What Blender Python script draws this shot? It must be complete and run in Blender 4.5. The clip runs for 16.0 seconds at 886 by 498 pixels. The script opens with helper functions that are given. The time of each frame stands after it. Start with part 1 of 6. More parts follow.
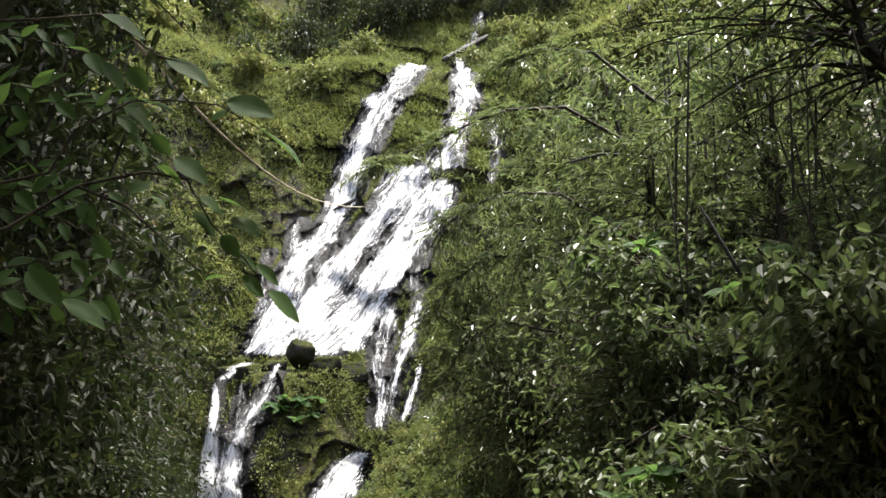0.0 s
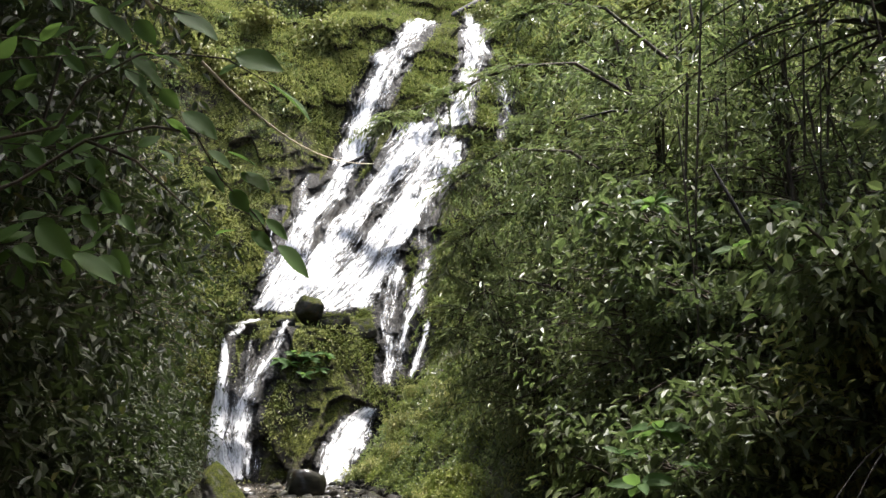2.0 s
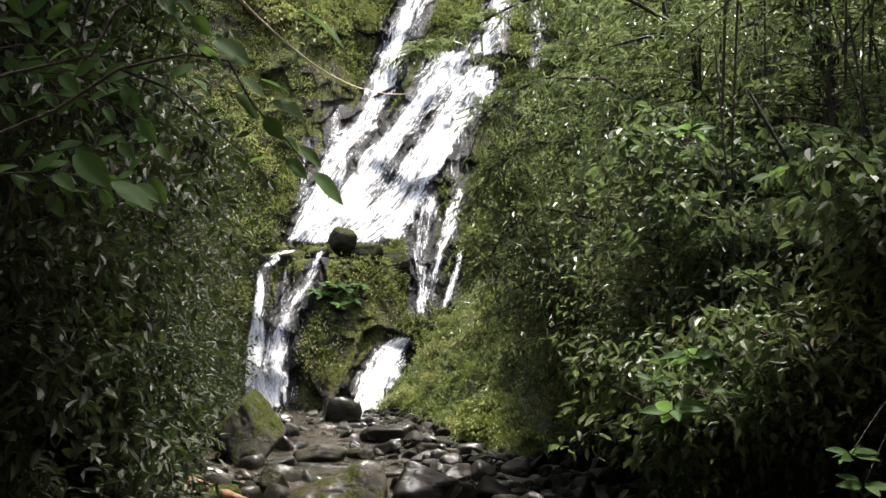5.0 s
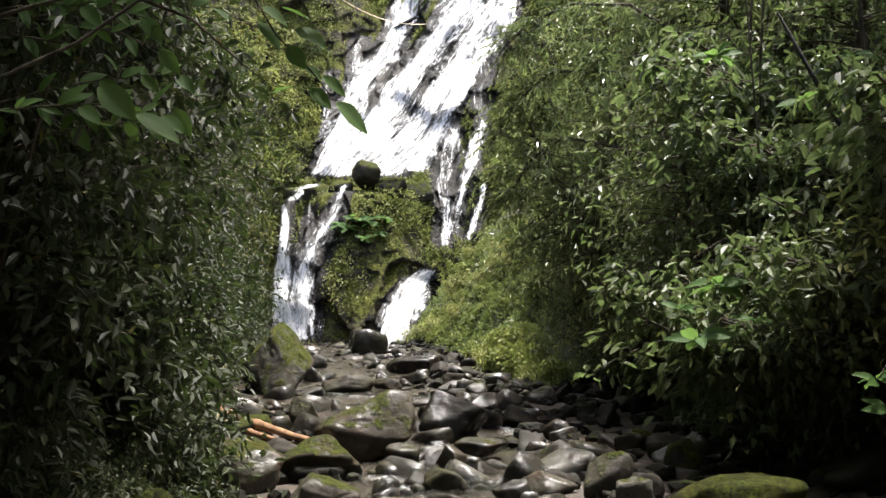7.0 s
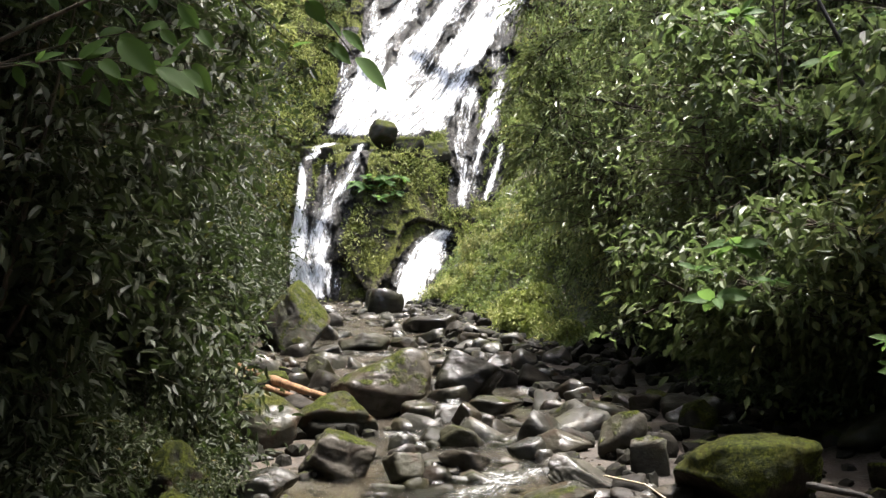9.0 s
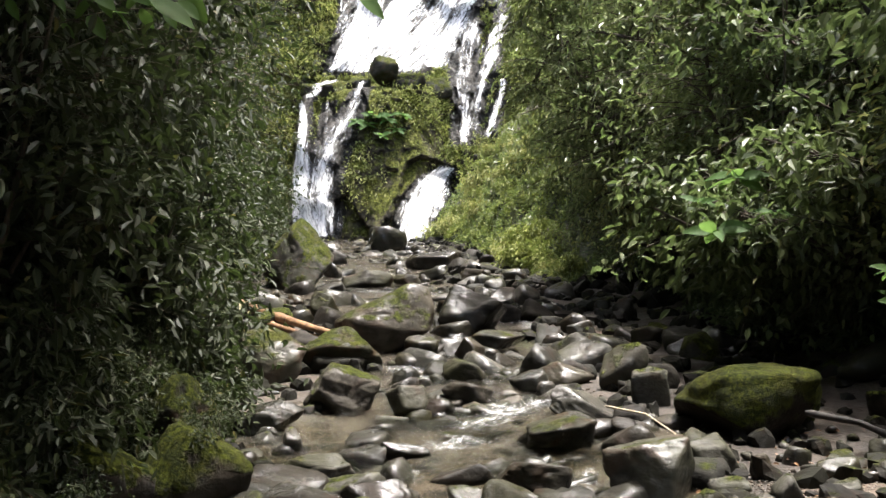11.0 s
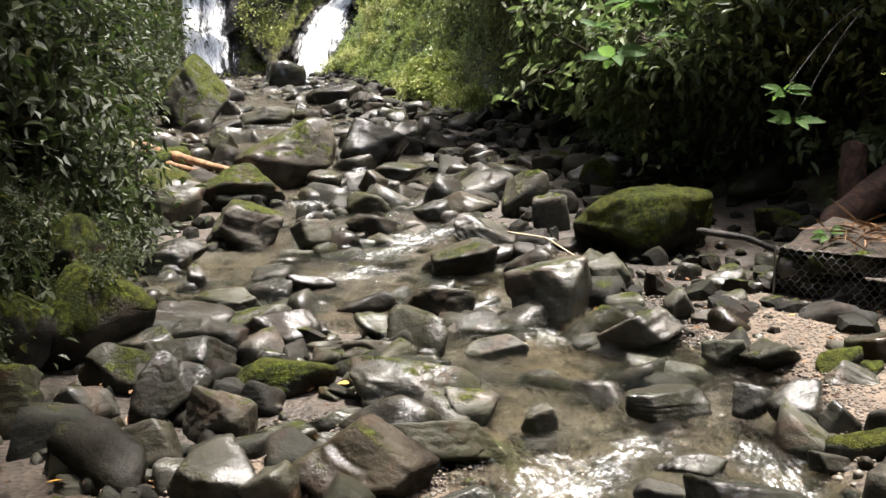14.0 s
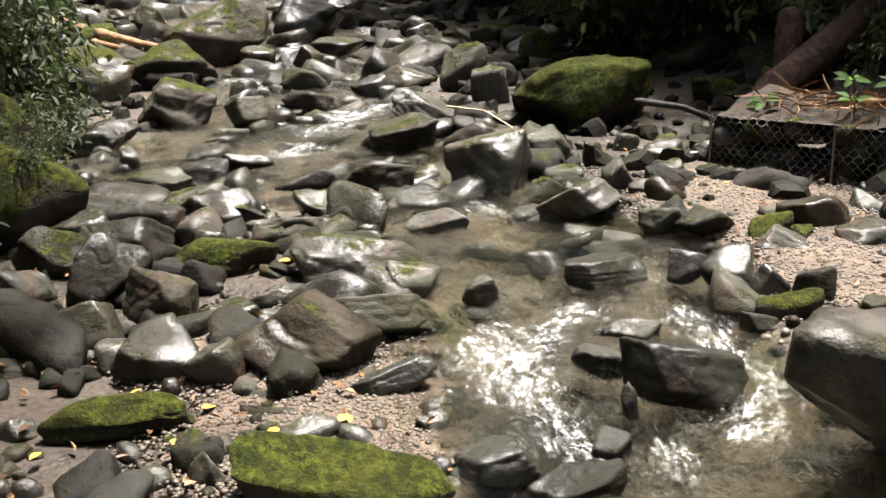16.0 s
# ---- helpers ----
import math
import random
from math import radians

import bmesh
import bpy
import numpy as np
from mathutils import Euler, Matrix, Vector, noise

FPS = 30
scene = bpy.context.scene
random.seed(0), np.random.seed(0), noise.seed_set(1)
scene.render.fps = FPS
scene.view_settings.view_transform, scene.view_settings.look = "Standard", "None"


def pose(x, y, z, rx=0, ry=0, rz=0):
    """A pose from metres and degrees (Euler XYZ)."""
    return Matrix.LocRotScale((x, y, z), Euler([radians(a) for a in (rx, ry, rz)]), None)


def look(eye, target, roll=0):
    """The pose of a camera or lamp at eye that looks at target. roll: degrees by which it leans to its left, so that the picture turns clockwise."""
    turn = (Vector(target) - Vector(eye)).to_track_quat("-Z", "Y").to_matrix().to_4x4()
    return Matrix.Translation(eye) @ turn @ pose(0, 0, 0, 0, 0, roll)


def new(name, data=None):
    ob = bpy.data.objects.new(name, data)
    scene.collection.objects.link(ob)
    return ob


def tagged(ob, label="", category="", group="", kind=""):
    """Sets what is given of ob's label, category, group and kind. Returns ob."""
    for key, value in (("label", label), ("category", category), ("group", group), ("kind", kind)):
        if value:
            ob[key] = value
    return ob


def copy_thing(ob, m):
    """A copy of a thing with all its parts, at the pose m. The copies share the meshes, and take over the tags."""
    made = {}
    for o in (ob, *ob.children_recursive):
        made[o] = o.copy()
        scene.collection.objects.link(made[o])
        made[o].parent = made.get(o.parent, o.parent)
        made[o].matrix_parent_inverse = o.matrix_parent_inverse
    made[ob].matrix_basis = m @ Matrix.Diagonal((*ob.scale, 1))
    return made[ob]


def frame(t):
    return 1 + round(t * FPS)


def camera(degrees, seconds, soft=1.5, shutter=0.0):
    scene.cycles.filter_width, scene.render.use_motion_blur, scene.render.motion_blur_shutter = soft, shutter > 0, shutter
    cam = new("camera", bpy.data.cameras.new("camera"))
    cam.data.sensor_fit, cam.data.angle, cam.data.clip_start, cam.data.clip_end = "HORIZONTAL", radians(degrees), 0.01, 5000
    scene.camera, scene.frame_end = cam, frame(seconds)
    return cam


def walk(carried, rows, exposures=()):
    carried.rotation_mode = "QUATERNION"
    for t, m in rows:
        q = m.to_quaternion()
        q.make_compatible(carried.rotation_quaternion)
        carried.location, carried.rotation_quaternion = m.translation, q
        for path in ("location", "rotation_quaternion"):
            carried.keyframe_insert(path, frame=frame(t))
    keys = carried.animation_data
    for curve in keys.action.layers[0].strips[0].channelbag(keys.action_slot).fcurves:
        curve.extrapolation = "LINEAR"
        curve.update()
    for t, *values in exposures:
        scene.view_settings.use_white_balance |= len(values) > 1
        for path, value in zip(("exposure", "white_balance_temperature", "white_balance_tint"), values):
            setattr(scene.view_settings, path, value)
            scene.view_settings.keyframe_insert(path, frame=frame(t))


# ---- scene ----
cam = camera(49.0, 16.0, soft=1.5)
ROWS = [
    (0.0, -0.001, -0.000, 1.945, 107.00, -0.00, -0.00),
    (0.5, -0.002, 0.001, 1.944, 106.31, -0.23, 0.04),
    (1.0, -0.003, 0.003, 1.943, 105.73, -0.38, 0.19),
    (1.5, -0.005, 0.005, 1.941, 105.27, -0.50, 0.15),
    (2.0, -0.006, 0.006, 1.937, 104.49, -0.36, 0.40),
    (2.5, -0.007, 0.006, 1.933, 103.70, -0.30, 0.67),
    (3.0, -0.008, 0.005, 1.929, 103.09, -0.45, 0.85),
    (3.5, -0.009, 0.005, 1.924, 102.27, -0.59, 1.37),
    (4.0, -0.008, 0.004, 1.921, 101.63, -0.55, 1.48),
    (6.5, -0.021, 0.006, 1.891, 97.59, -0.22, 3.81),
    (7.0, -0.022, 0.004, 1.887, 96.45, -0.04, 3.82),
    (7.5, -0.025, 0.002, 1.883, 96.20, -0.04, 4.02),
    (8.0, -0.028, 0.000, 1.877, 95.70, -0.37, 4.06),
    (8.5, -0.031, -0.002, 1.872, 94.97, -0.58, 4.27),
    (9.0, -0.032, -0.005, 1.867, 94.11, -0.61, 4.73),
    (11.5, -0.009, -0.009, 1.821, 89.58, -0.02, 4.92),
    (12.0, -0.004, -0.005, 1.816, 88.44, 0.04, 4.33),
    (12.5, 0.001, 0.002, 1.809, 86.49, 0.79, 2.36),
    (13.0, 0.005, 0.010, 1.800, 85.13, 0.75, 1.05),
    (13.5, 0.007, 0.016, 1.789, 82.86, 1.38, 0.21),
    (14.0, 0.010, 0.021, 1.779, 80.73, 1.24, -0.78),
    (14.5, 0.014, 0.025, 1.771, 78.96, 1.53, -1.02),
    (15.0, 0.018, 0.029, 1.763, 77.49, 1.54, -2.49),
    (15.5, 0.022, 0.032, 1.758, 75.57, 1.52, -3.40),
    (16.0, 0.024, 0.034, 1.754, 73.43, 1.78, -4.42),
]
walk(cam, [(t, pose(x, y, z, rx, ry, rz)) for t, x, y, z, rx, ry, rz in ROWS],
     [(0.0, 1.90), (3.0, 1.85), (6.5, 2.1), (9.0, 2.45), (12.5, 2.5), (14.0, 2.6), (16.0, 2.7)])

# ---- light: a hazy, bright sky over a wooded gorge ----
world = bpy.data.worlds.new("sky")
scene.world = world
world.use_nodes = True
nodes = world.node_tree.nodes
sky = nodes.new("ShaderNodeTexSky")
sky.sky_type = "NISHITA"
sky.sun_disc = False
SUN_AZ, SUN_EL = radians(52), radians(77)
sky.sun_elevation, sky.sun_rotation = SUN_EL, SUN_AZ
sky.dust_density, sky.air_density = 5.0, 1.0
nodes["Background"].inputs["Strength"].default_value = 0.15
world.node_tree.links.new(sky.outputs["Color"], nodes["Background"].inputs["Color"])
sun = new("sun", bpy.data.lights.new("sun", "SUN"))
sun.data.energy, sun.data.angle, sun.data.color = 3.2, radians(3), (1.0, 0.975, 0.95)
SUN_WAY = Vector((math.sin(SUN_AZ) * math.cos(SUN_EL), math.cos(SUN_AZ) * math.cos(SUN_EL), math.sin(SUN_EL)))
sun.matrix_world = look(SUN_WAY * 150, (0, 0, 0))


# ---- materials ----
class Mat:
    """A small builder for node materials."""

    def __init__(self, name):
        self.m = bpy.data.materials.new(name)
        self.m.use_nodes = True
        self.t = self.m.node_tree
        self.b = self.t.nodes["Principled BSDF"]
        self.out = self.t.nodes["Material Output"]
        self.co = self.add("ShaderNodeTexCoord").outputs["Object"]
        self.geo = self.add("ShaderNodeNewGeometry")

    def add(self, kind):
        return self.t.nodes.new(kind)

    def link(self, a, b):
        self.t.links.new(a, b)

    def put(self, socket, v):
        if isinstance(v, bpy.types.NodeSocket):
            self.link(v, socket)
        else:
            socket.default_value = v

    def noise(self, scale, detail=5, rough=0.6, at=None, distort=0.0):
        n = self.add("ShaderNodeTexNoise")
        n.inputs["Scale"].default_value, n.inputs["Detail"].default_value = scale, detail
        n.inputs["Roughness"].default_value, n.inputs["Distortion"].default_value = rough, distort
        self.link(at or self.co, n.inputs["Vector"])
        return n.outputs["Fac"]

    def cells(self, scale, feature="F1", at=None):
        n = self.add("ShaderNodeTexVoronoi")
        n.feature = feature
        n.inputs["Scale"].default_value = scale
        self.link(at or self.co, n.inputs["Vector"])
        return n

    def ramp(self, v, lo, hi, a=0.0, b=1.0):
        n = self.add("ShaderNodeMapRange")
        n.interpolation_type = "SMOOTHSTEP"
        for i, x in enumerate((v, lo, hi, a, b)):
            self.put(n.inputs[i], x)
        return n.outputs[0]

    def math(self, op, a, b=0.0):
        n = self.add("ShaderNodeMath")
        n.operation = op
        self.put(n.inputs[0], a), self.put(n.inputs[1], b)
        return n.outputs[0]

    def mix(self, f, a, b):
        n = self.add("ShaderNodeMix")
        n.data_type = "RGBA"
        self.put(n.inputs[0], f)
        for s, v in ((n.inputs[6], a), (n.inputs[7], b)):
            self.put(s, v if isinstance(v, bpy.types.NodeSocket) else (*v, 1.0))
        return n.outputs[2]

    def stretch(self, x, y, z, at=None):
        n = self.add("ShaderNodeMapping")
        n.inputs["Scale"].default_value = (x, y, z)
        self.link(at or self.co, n.inputs["Vector"])
        return n.outputs[0]

    def world(self):
        return self.geo.outputs["Position"]

    def up(self):
        n = self.add("ShaderNodeSeparateXYZ")
        self.link(self.geo.outputs["Normal"], n.inputs[0])
        return n.outputs[2]

    def bump(self, h, strength, distance=0.02):
        n = self.add("ShaderNodeBump")
        n.inputs["Strength"].default_value, n.inputs["Distance"].default_value = strength, distance
        self.link(h, n.inputs["Height"])
        self.link(n.outputs[0], self.b.inputs["Normal"])

    def done(self, color, rough, spec=0.5):
        self.put(self.b.inputs["Base Color"], color if isinstance(color, bpy.types.NodeSocket) else (*color, 1.0))
        self.put(self.b.inputs["Roughness"], rough)
        self.b.inputs["Specular IOR Level"].default_value = spec
        return self.m


def rock_material(name, tone, wet, moss):
    """River stone: brightness of the rock, how wet it is, and how much moss lies on its top."""
    k = Mat(name)
    w = k.world()
    info = k.add("ShaderNodeObjectInfo")
    own = k.math("FRACT", k.math("ADD", info.outputs["Random"], k.geo.outputs["Random Per Island"]))
    turn = k.add("ShaderNodeMapping")
    turn.inputs["Scale"].default_value = (1.2, 1.0, 2.0)
    spin = k.add("ShaderNodeCombineXYZ")
    k.put(spin.inputs[0], k.math("MULTIPLY", own, 2.4))
    k.put(spin.inputs[1], k.math("MULTIPLY", own, 9.0))
    k.link(spin.outputs[0], turn.inputs["Rotation"])
    k.link(w, turn.inputs["Vector"])
    big, grain, fine = k.noise(1.7, 5, 0.65, w), k.noise(15, 6, 0.68, w), k.noise(75, 4, 0.7, w)
    strata = k.noise(2.8, 6, 0.6, turn.outputs[0], 0.3)
    c = k.mix(k.ramp(strata, 0.34, 0.64), tuple(tone * v for v in (0.50, 0.45, 0.33)), tuple(tone * v for v in (1.30, 1.19, 0.92)))
    c = k.mix(k.ramp(big, 0.40, 0.60, 0.0, 0.8), c, tuple(tone * v for v in (0.86, 0.84, 0.42)))
    c = k.mix(k.ramp(k.noise(2.3, 4, 0.6, w, 1.0), 0.54, 0.68, 0.0, 0.8), c, tuple(tone * v for v in (1.15, 0.66, 0.34)))
    c = k.mix(k.ramp(grain, 0.56, 0.74, 0.0, 0.45), c, tuple(tone * v for v in (2.4, 2.3, 1.9)))
    c = k.mix(k.ramp(grain, 0.45, 0.32, 0.0, 0.55), c, tuple(tone * v for v in (0.25, 0.23, 0.17)))
    c = k.mix(k.ramp(k.math("FRACT", k.math("MULTIPLY", own, 7.3)), 0.45, 0.95, 0.0, 0.6), c, k.mix(k.ramp(strata, 0.38, 0.62), tuple(tone * v for v in (0.45, 0.29, 0.15)), tuple(tone * v for v in (1.35, 1.04, 0.74))))
    shade = k.add("ShaderNodeHueSaturation")
    k.put(shade.inputs["Value"], k.ramp(own, 0.0, 1.0, 0.55, 1.4))
    k.put(shade.inputs["Saturation"], k.ramp(own, 1.0, 0.0, 0.7, 1.25))
    k.link(c, shade.inputs["Color"])
    c = shade.outputs[0]
    r = k.ramp(k.noise(3.0, 4, 0.55, w), 0.36, 0.64, 0.62 - 0.16 * wet, 0.88 - 0.22 * wet)
    film = k.ramp(k.math("ADD", k.noise(2.0, 4, 0.55, w, 0.6), k.math("MULTIPLY", k.math("SUBTRACT", grain, 0.5), 0.2)), 0.66 - 0.20 * wet, 0.74 - 0.18 * wet)
    fuzz = 0.0
    if moss > 0:
        m = k.math("ADD", k.up(), k.math("MULTIPLY", k.math("SUBTRACT", k.noise(3.2, 6, 0.65, w), 0.5), 2.6))
        m = k.ramp(m, 1.2 - moss, 1.55 - moss)
        green = k.mix(k.ramp(k.noise(26, 6, 0.75, w), 0.35, 0.7), (0.008, 0.012, 0.0015), (0.084, 0.096, 0.010))
        green = k.mix(k.ramp(big, 0.45, 0.65, 0.0, 0.6), green, (0.050, 0.048, 0.008))
        green = k.mix(k.ramp(k.noise(8, 5, 0.7, w, 0.5), 0.46, 0.62, 0.0, 0.75), green, (0.012, 0.015, 0.003))
        c = k.mix(m, c, green)
        r = k.math("MAXIMUM", r, k.math("MULTIPLY", m, 0.92))
        film = k.math("MULTIPLY", film, k.math("SUBTRACT", 1.0, m))
        fuzz = k.math("MULTIPLY", m, k.noise(60, 4, 0.7, w))
    h = k.math("ADD", k.math("MULTIPLY", strata, 0.55), k.math("ADD", k.math("MULTIPLY", grain, 0.22), k.math("ADD", fuzz, k.math("MULTIPLY", fine, 0.035))))
    k.bump(h, 0.8, 0.06)
    k.put(k.b.inputs["Coat Weight"], k.math("MULTIPLY", film, 0.95 * min(1.0, wet + 0.1)))
    k.b.inputs["Coat Roughness"].default_value = 0.2
    skin = k.add("ShaderNodeBump")
    skin.inputs["Strength"].default_value, skin.inputs["Distance"].default_value = 1.0, 0.045
    k.link(k.math("ADD", k.math("MULTIPLY", strata, 0.6), k.math("ADD", k.math("MULTIPLY", grain, 0.30), k.math("MULTIPLY", fine, 0.05))), skin.inputs["Height"])
    k.link(skin.outputs[0], k.b.inputs["Coat Normal"])
    return k.done(c, r, 0.13)


ROCKS = {
    "stone": rock_material("river_stone", 0.036, 0.9, 0.22),
    "wet": rock_material("wet_stone", 0.019, 1.0, 0.0),
    "cobble": rock_material("dark_cobble", 0.016, 0.0, 0.0),
    "bank": rock_material("bank_stone", 0.013, 0.0, 0.3),
    "half": rock_material("part_mossy_stone", 0.038, 0.6, 0.62),
    "patchy": rock_material("patchy_mossy_stone", 0.036, 0.2, 0.92),
    "deep": rock_material("deep_moss_stone", 0.024, 0.2, 1.75),
    "moss": rock_material("mossy_stone", 0.024, 0.4, 1.15),
}


def cliff_material():
    k = Mat("cliff_rock")
    w = k.world()
    big, mid, fine = k.noise(0.22, 5, 0.6, w), k.noise(1.1, 6, 0.65, w), k.noise(7, 6, 0.7, w)
    c = k.mix(k.ramp(mid, 0.38, 0.62), (0.020, 0.017, 0.011), (0.115, 0.096, 0.064))
    c = k.mix(k.ramp(fine, 0.5, 0.72, 0, 0.5), c, (0.11, 0.10, 0.075))
    crack = k.ramp(k.cells(0.9, "DISTANCE_TO_EDGE", k.stretch(1.0, 1.0, 0.6, w)).outputs["Distance"], 0.0, 0.09)
    c = k.mix(k.math("MULTIPLY", k.math("SUBTRACT", 1.0, crack), 0.8), c, (0.012, 0.010, 0.008))
    m = k.math("ADD", k.math("MULTIPLY", k.up(), 0.55), k.math("ADD", big, k.math("MULTIPLY", k.math("SUBTRACT", mid, 0.5), 1.4)))
    green = k.mix(k.ramp(fine, 0.35, 0.65), (0.022, 0.026, 0.005), (0.105, 0.112, 0.020))
    mm = k.ramp(m, 0.48, 0.80)
    c = k.mix(mm, c, green)
    k.bump(k.math("ADD", k.math("MULTIPLY", mid, 2.0), fine), 0.9, 0.25)
    att = k.add("ShaderNodeAttribute")
    att.attribute_name = "wet"
    wet = k.ramp(k.math("ADD", att.outputs["Fac"], k.math("MULTIPLY", k.math("SUBTRACT", mid, 0.5), 1.2)), 0.3, 0.6)
    c = k.mix(wet, c, k.mix(k.ramp(fine, 0.4, 0.7), (0.012, 0.0105, 0.0085), (0.055, 0.049, 0.040)))
    dry = k.math("SUBTRACT", 1.0, wet)
    return k.done(c, k.math("ADD", 0.58, k.math("MULTIPLY", dry, k.math("ADD", 0.25, k.math("MULTIPLY", mm, 0.3)))), 0.18)


def ground_material():
    k = Mat("leaf_litter_and_gravel")
    w = k.world()
    a, b = k.noise(0.9, 5, 0.6, w), k.noise(9, 6, 0.7, w)
    v = k.cells(26, at=w)
    c = k.mix(k.ramp(a, 0.4, 0.6), (0.016, 0.012, 0.008), (0.048, 0.034, 0.022))
    c = k.mix(0.45, c, k.mix(v.outputs["Color"], (0.012, 0.010, 0.008), (0.065, 0.048, 0.033)))
    c = k.mix(k.ramp(b, 0.5, 0.75, 0, 0.6), c, (0.05, 0.04, 0.028))
    att = k.add("ShaderNodeAttribute")
    att.attribute_name = "stream"
    sunk = k.mix(v.outputs["Color"], (0.018, 0.014, 0.007), (0.100, 0.074, 0.033))
    c = k.mix(k.math("MULTIPLY", att.outputs["Fac"], k.ramp(a, 0.3, 0.6, 0.35, 1.0)), c, sunk)
    steep = k.ramp(k.math("ADD", k.up(), k.math("MULTIPLY", k.math("SUBTRACT", a, 0.5), 0.9)), 0.80, 0.68)
    c = k.mix(steep, c, k.mix(k.ramp(b, 0.35, 0.65), (0.012, 0.014, 0.005), (0.060, 0.068, 0.014)))
    k.bump(k.math("ADD", v.outputs["Distance"], b), 0.7, 0.02)
    return k.done(c, k.ramp(a, 0.35, 0.6, 0.45, 0.85), 0.4)


def pebble_material():
    k = Mat("pebbles")
    r = k.geo.outputs["Random Per Island"]
    c = k.mix(r, (0.036, 0.026, 0.018), (0.120, 0.085, 0.055))
    c = k.mix(k.ramp(r, 0.70, 0.74, 0.0, 0.75), c, (0.085, 0.08, 0.065))
    return k.done(c, 0.5, 0.4)


def leaf_material(name, dark, light, gloss=0.4, through_light=0.3):
    k = Mat(name)
    dark, light = (tuple(v * f for v, f in zip(t, (1.08, 1.0, 1.12))) for t in (dark, light))
    r = k.geo.outputs["Random Per Island"]
    c = k.mix(r, dark, light)
    c = k.mix(k.ramp(k.noise(0.35, 3, 0.6, k.world()), 0.4, 0.65, 0.0, 0.55), c, tuple(0.5 * (p + q) * f for p, q, f in zip(dark, light, (1.3, 1.2, 0.95))))
    c = k.mix(k.ramp(r, 0.985, 0.995, 0.0, 0.7), c, (0.14, 0.11, 0.025))
    m = k.done(c, gloss + 0.06, 0.32)
    tl = k.add("ShaderNodeBsdfTranslucent")
    k.link(k.mix(0.5, c, (0.12, 0.19, 0.045)), tl.inputs["Color"])
    mx = k.add("ShaderNodeMixShader")
    mx.inputs[0].default_value = through_light
    k.link(k.b.outputs[0], mx.inputs[1]), k.link(tl.outputs[0], mx.inputs[2])
    k.link(mx.outputs[0], k.out.inputs["Surface"])
    return m


LEAF = {
    # darkened so that the leaf colour carries the shade of the left bank
    "bank": leaf_material("shaded_bank_leaves", (0.009, 0.0135, 0.0055), (0.039, 0.052, 0.018), 0.54, 0.16),
    # next three: shade and sun put into the leaf tones, dim to bright
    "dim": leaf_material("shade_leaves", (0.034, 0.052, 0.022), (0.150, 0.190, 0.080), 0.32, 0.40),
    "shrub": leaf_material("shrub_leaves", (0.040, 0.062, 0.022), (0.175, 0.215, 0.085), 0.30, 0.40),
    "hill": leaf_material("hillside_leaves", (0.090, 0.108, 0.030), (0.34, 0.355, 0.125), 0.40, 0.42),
    "feather": leaf_material("feathery_leaves", (0.050, 0.074, 0.028), (0.250, 0.295, 0.125), 0.26, 0.45),
    "moss": leaf_material("herb_leaves", (0.060, 0.080, 0.016), (0.21, 0.25, 0.056), 0.5),
    "big": leaf_material("broad_leaves", (0.030, 0.075, 0.014), (0.075, 0.165, 0.030), 0.6, 0.6),
}


def bark_material():
    k = Mat("bark")
    n = k.noise(14, 6, 0.7, k.stretch(1, 1, 0.25))
    c = k.mix(k.ramp(n, 0.35, 0.65), (0.022, 0.016, 0.011), (0.085, 0.066, 0.045))
    c = k.mix(k.ramp(k.noise(3), 0.5, 0.65, 0, 0.6), c, (0.04, 0.05, 0.015))
    k.bump(n, 0.8, 0.02)
    return k.done(c, 0.85, 0.3)


BARK = bark_material()


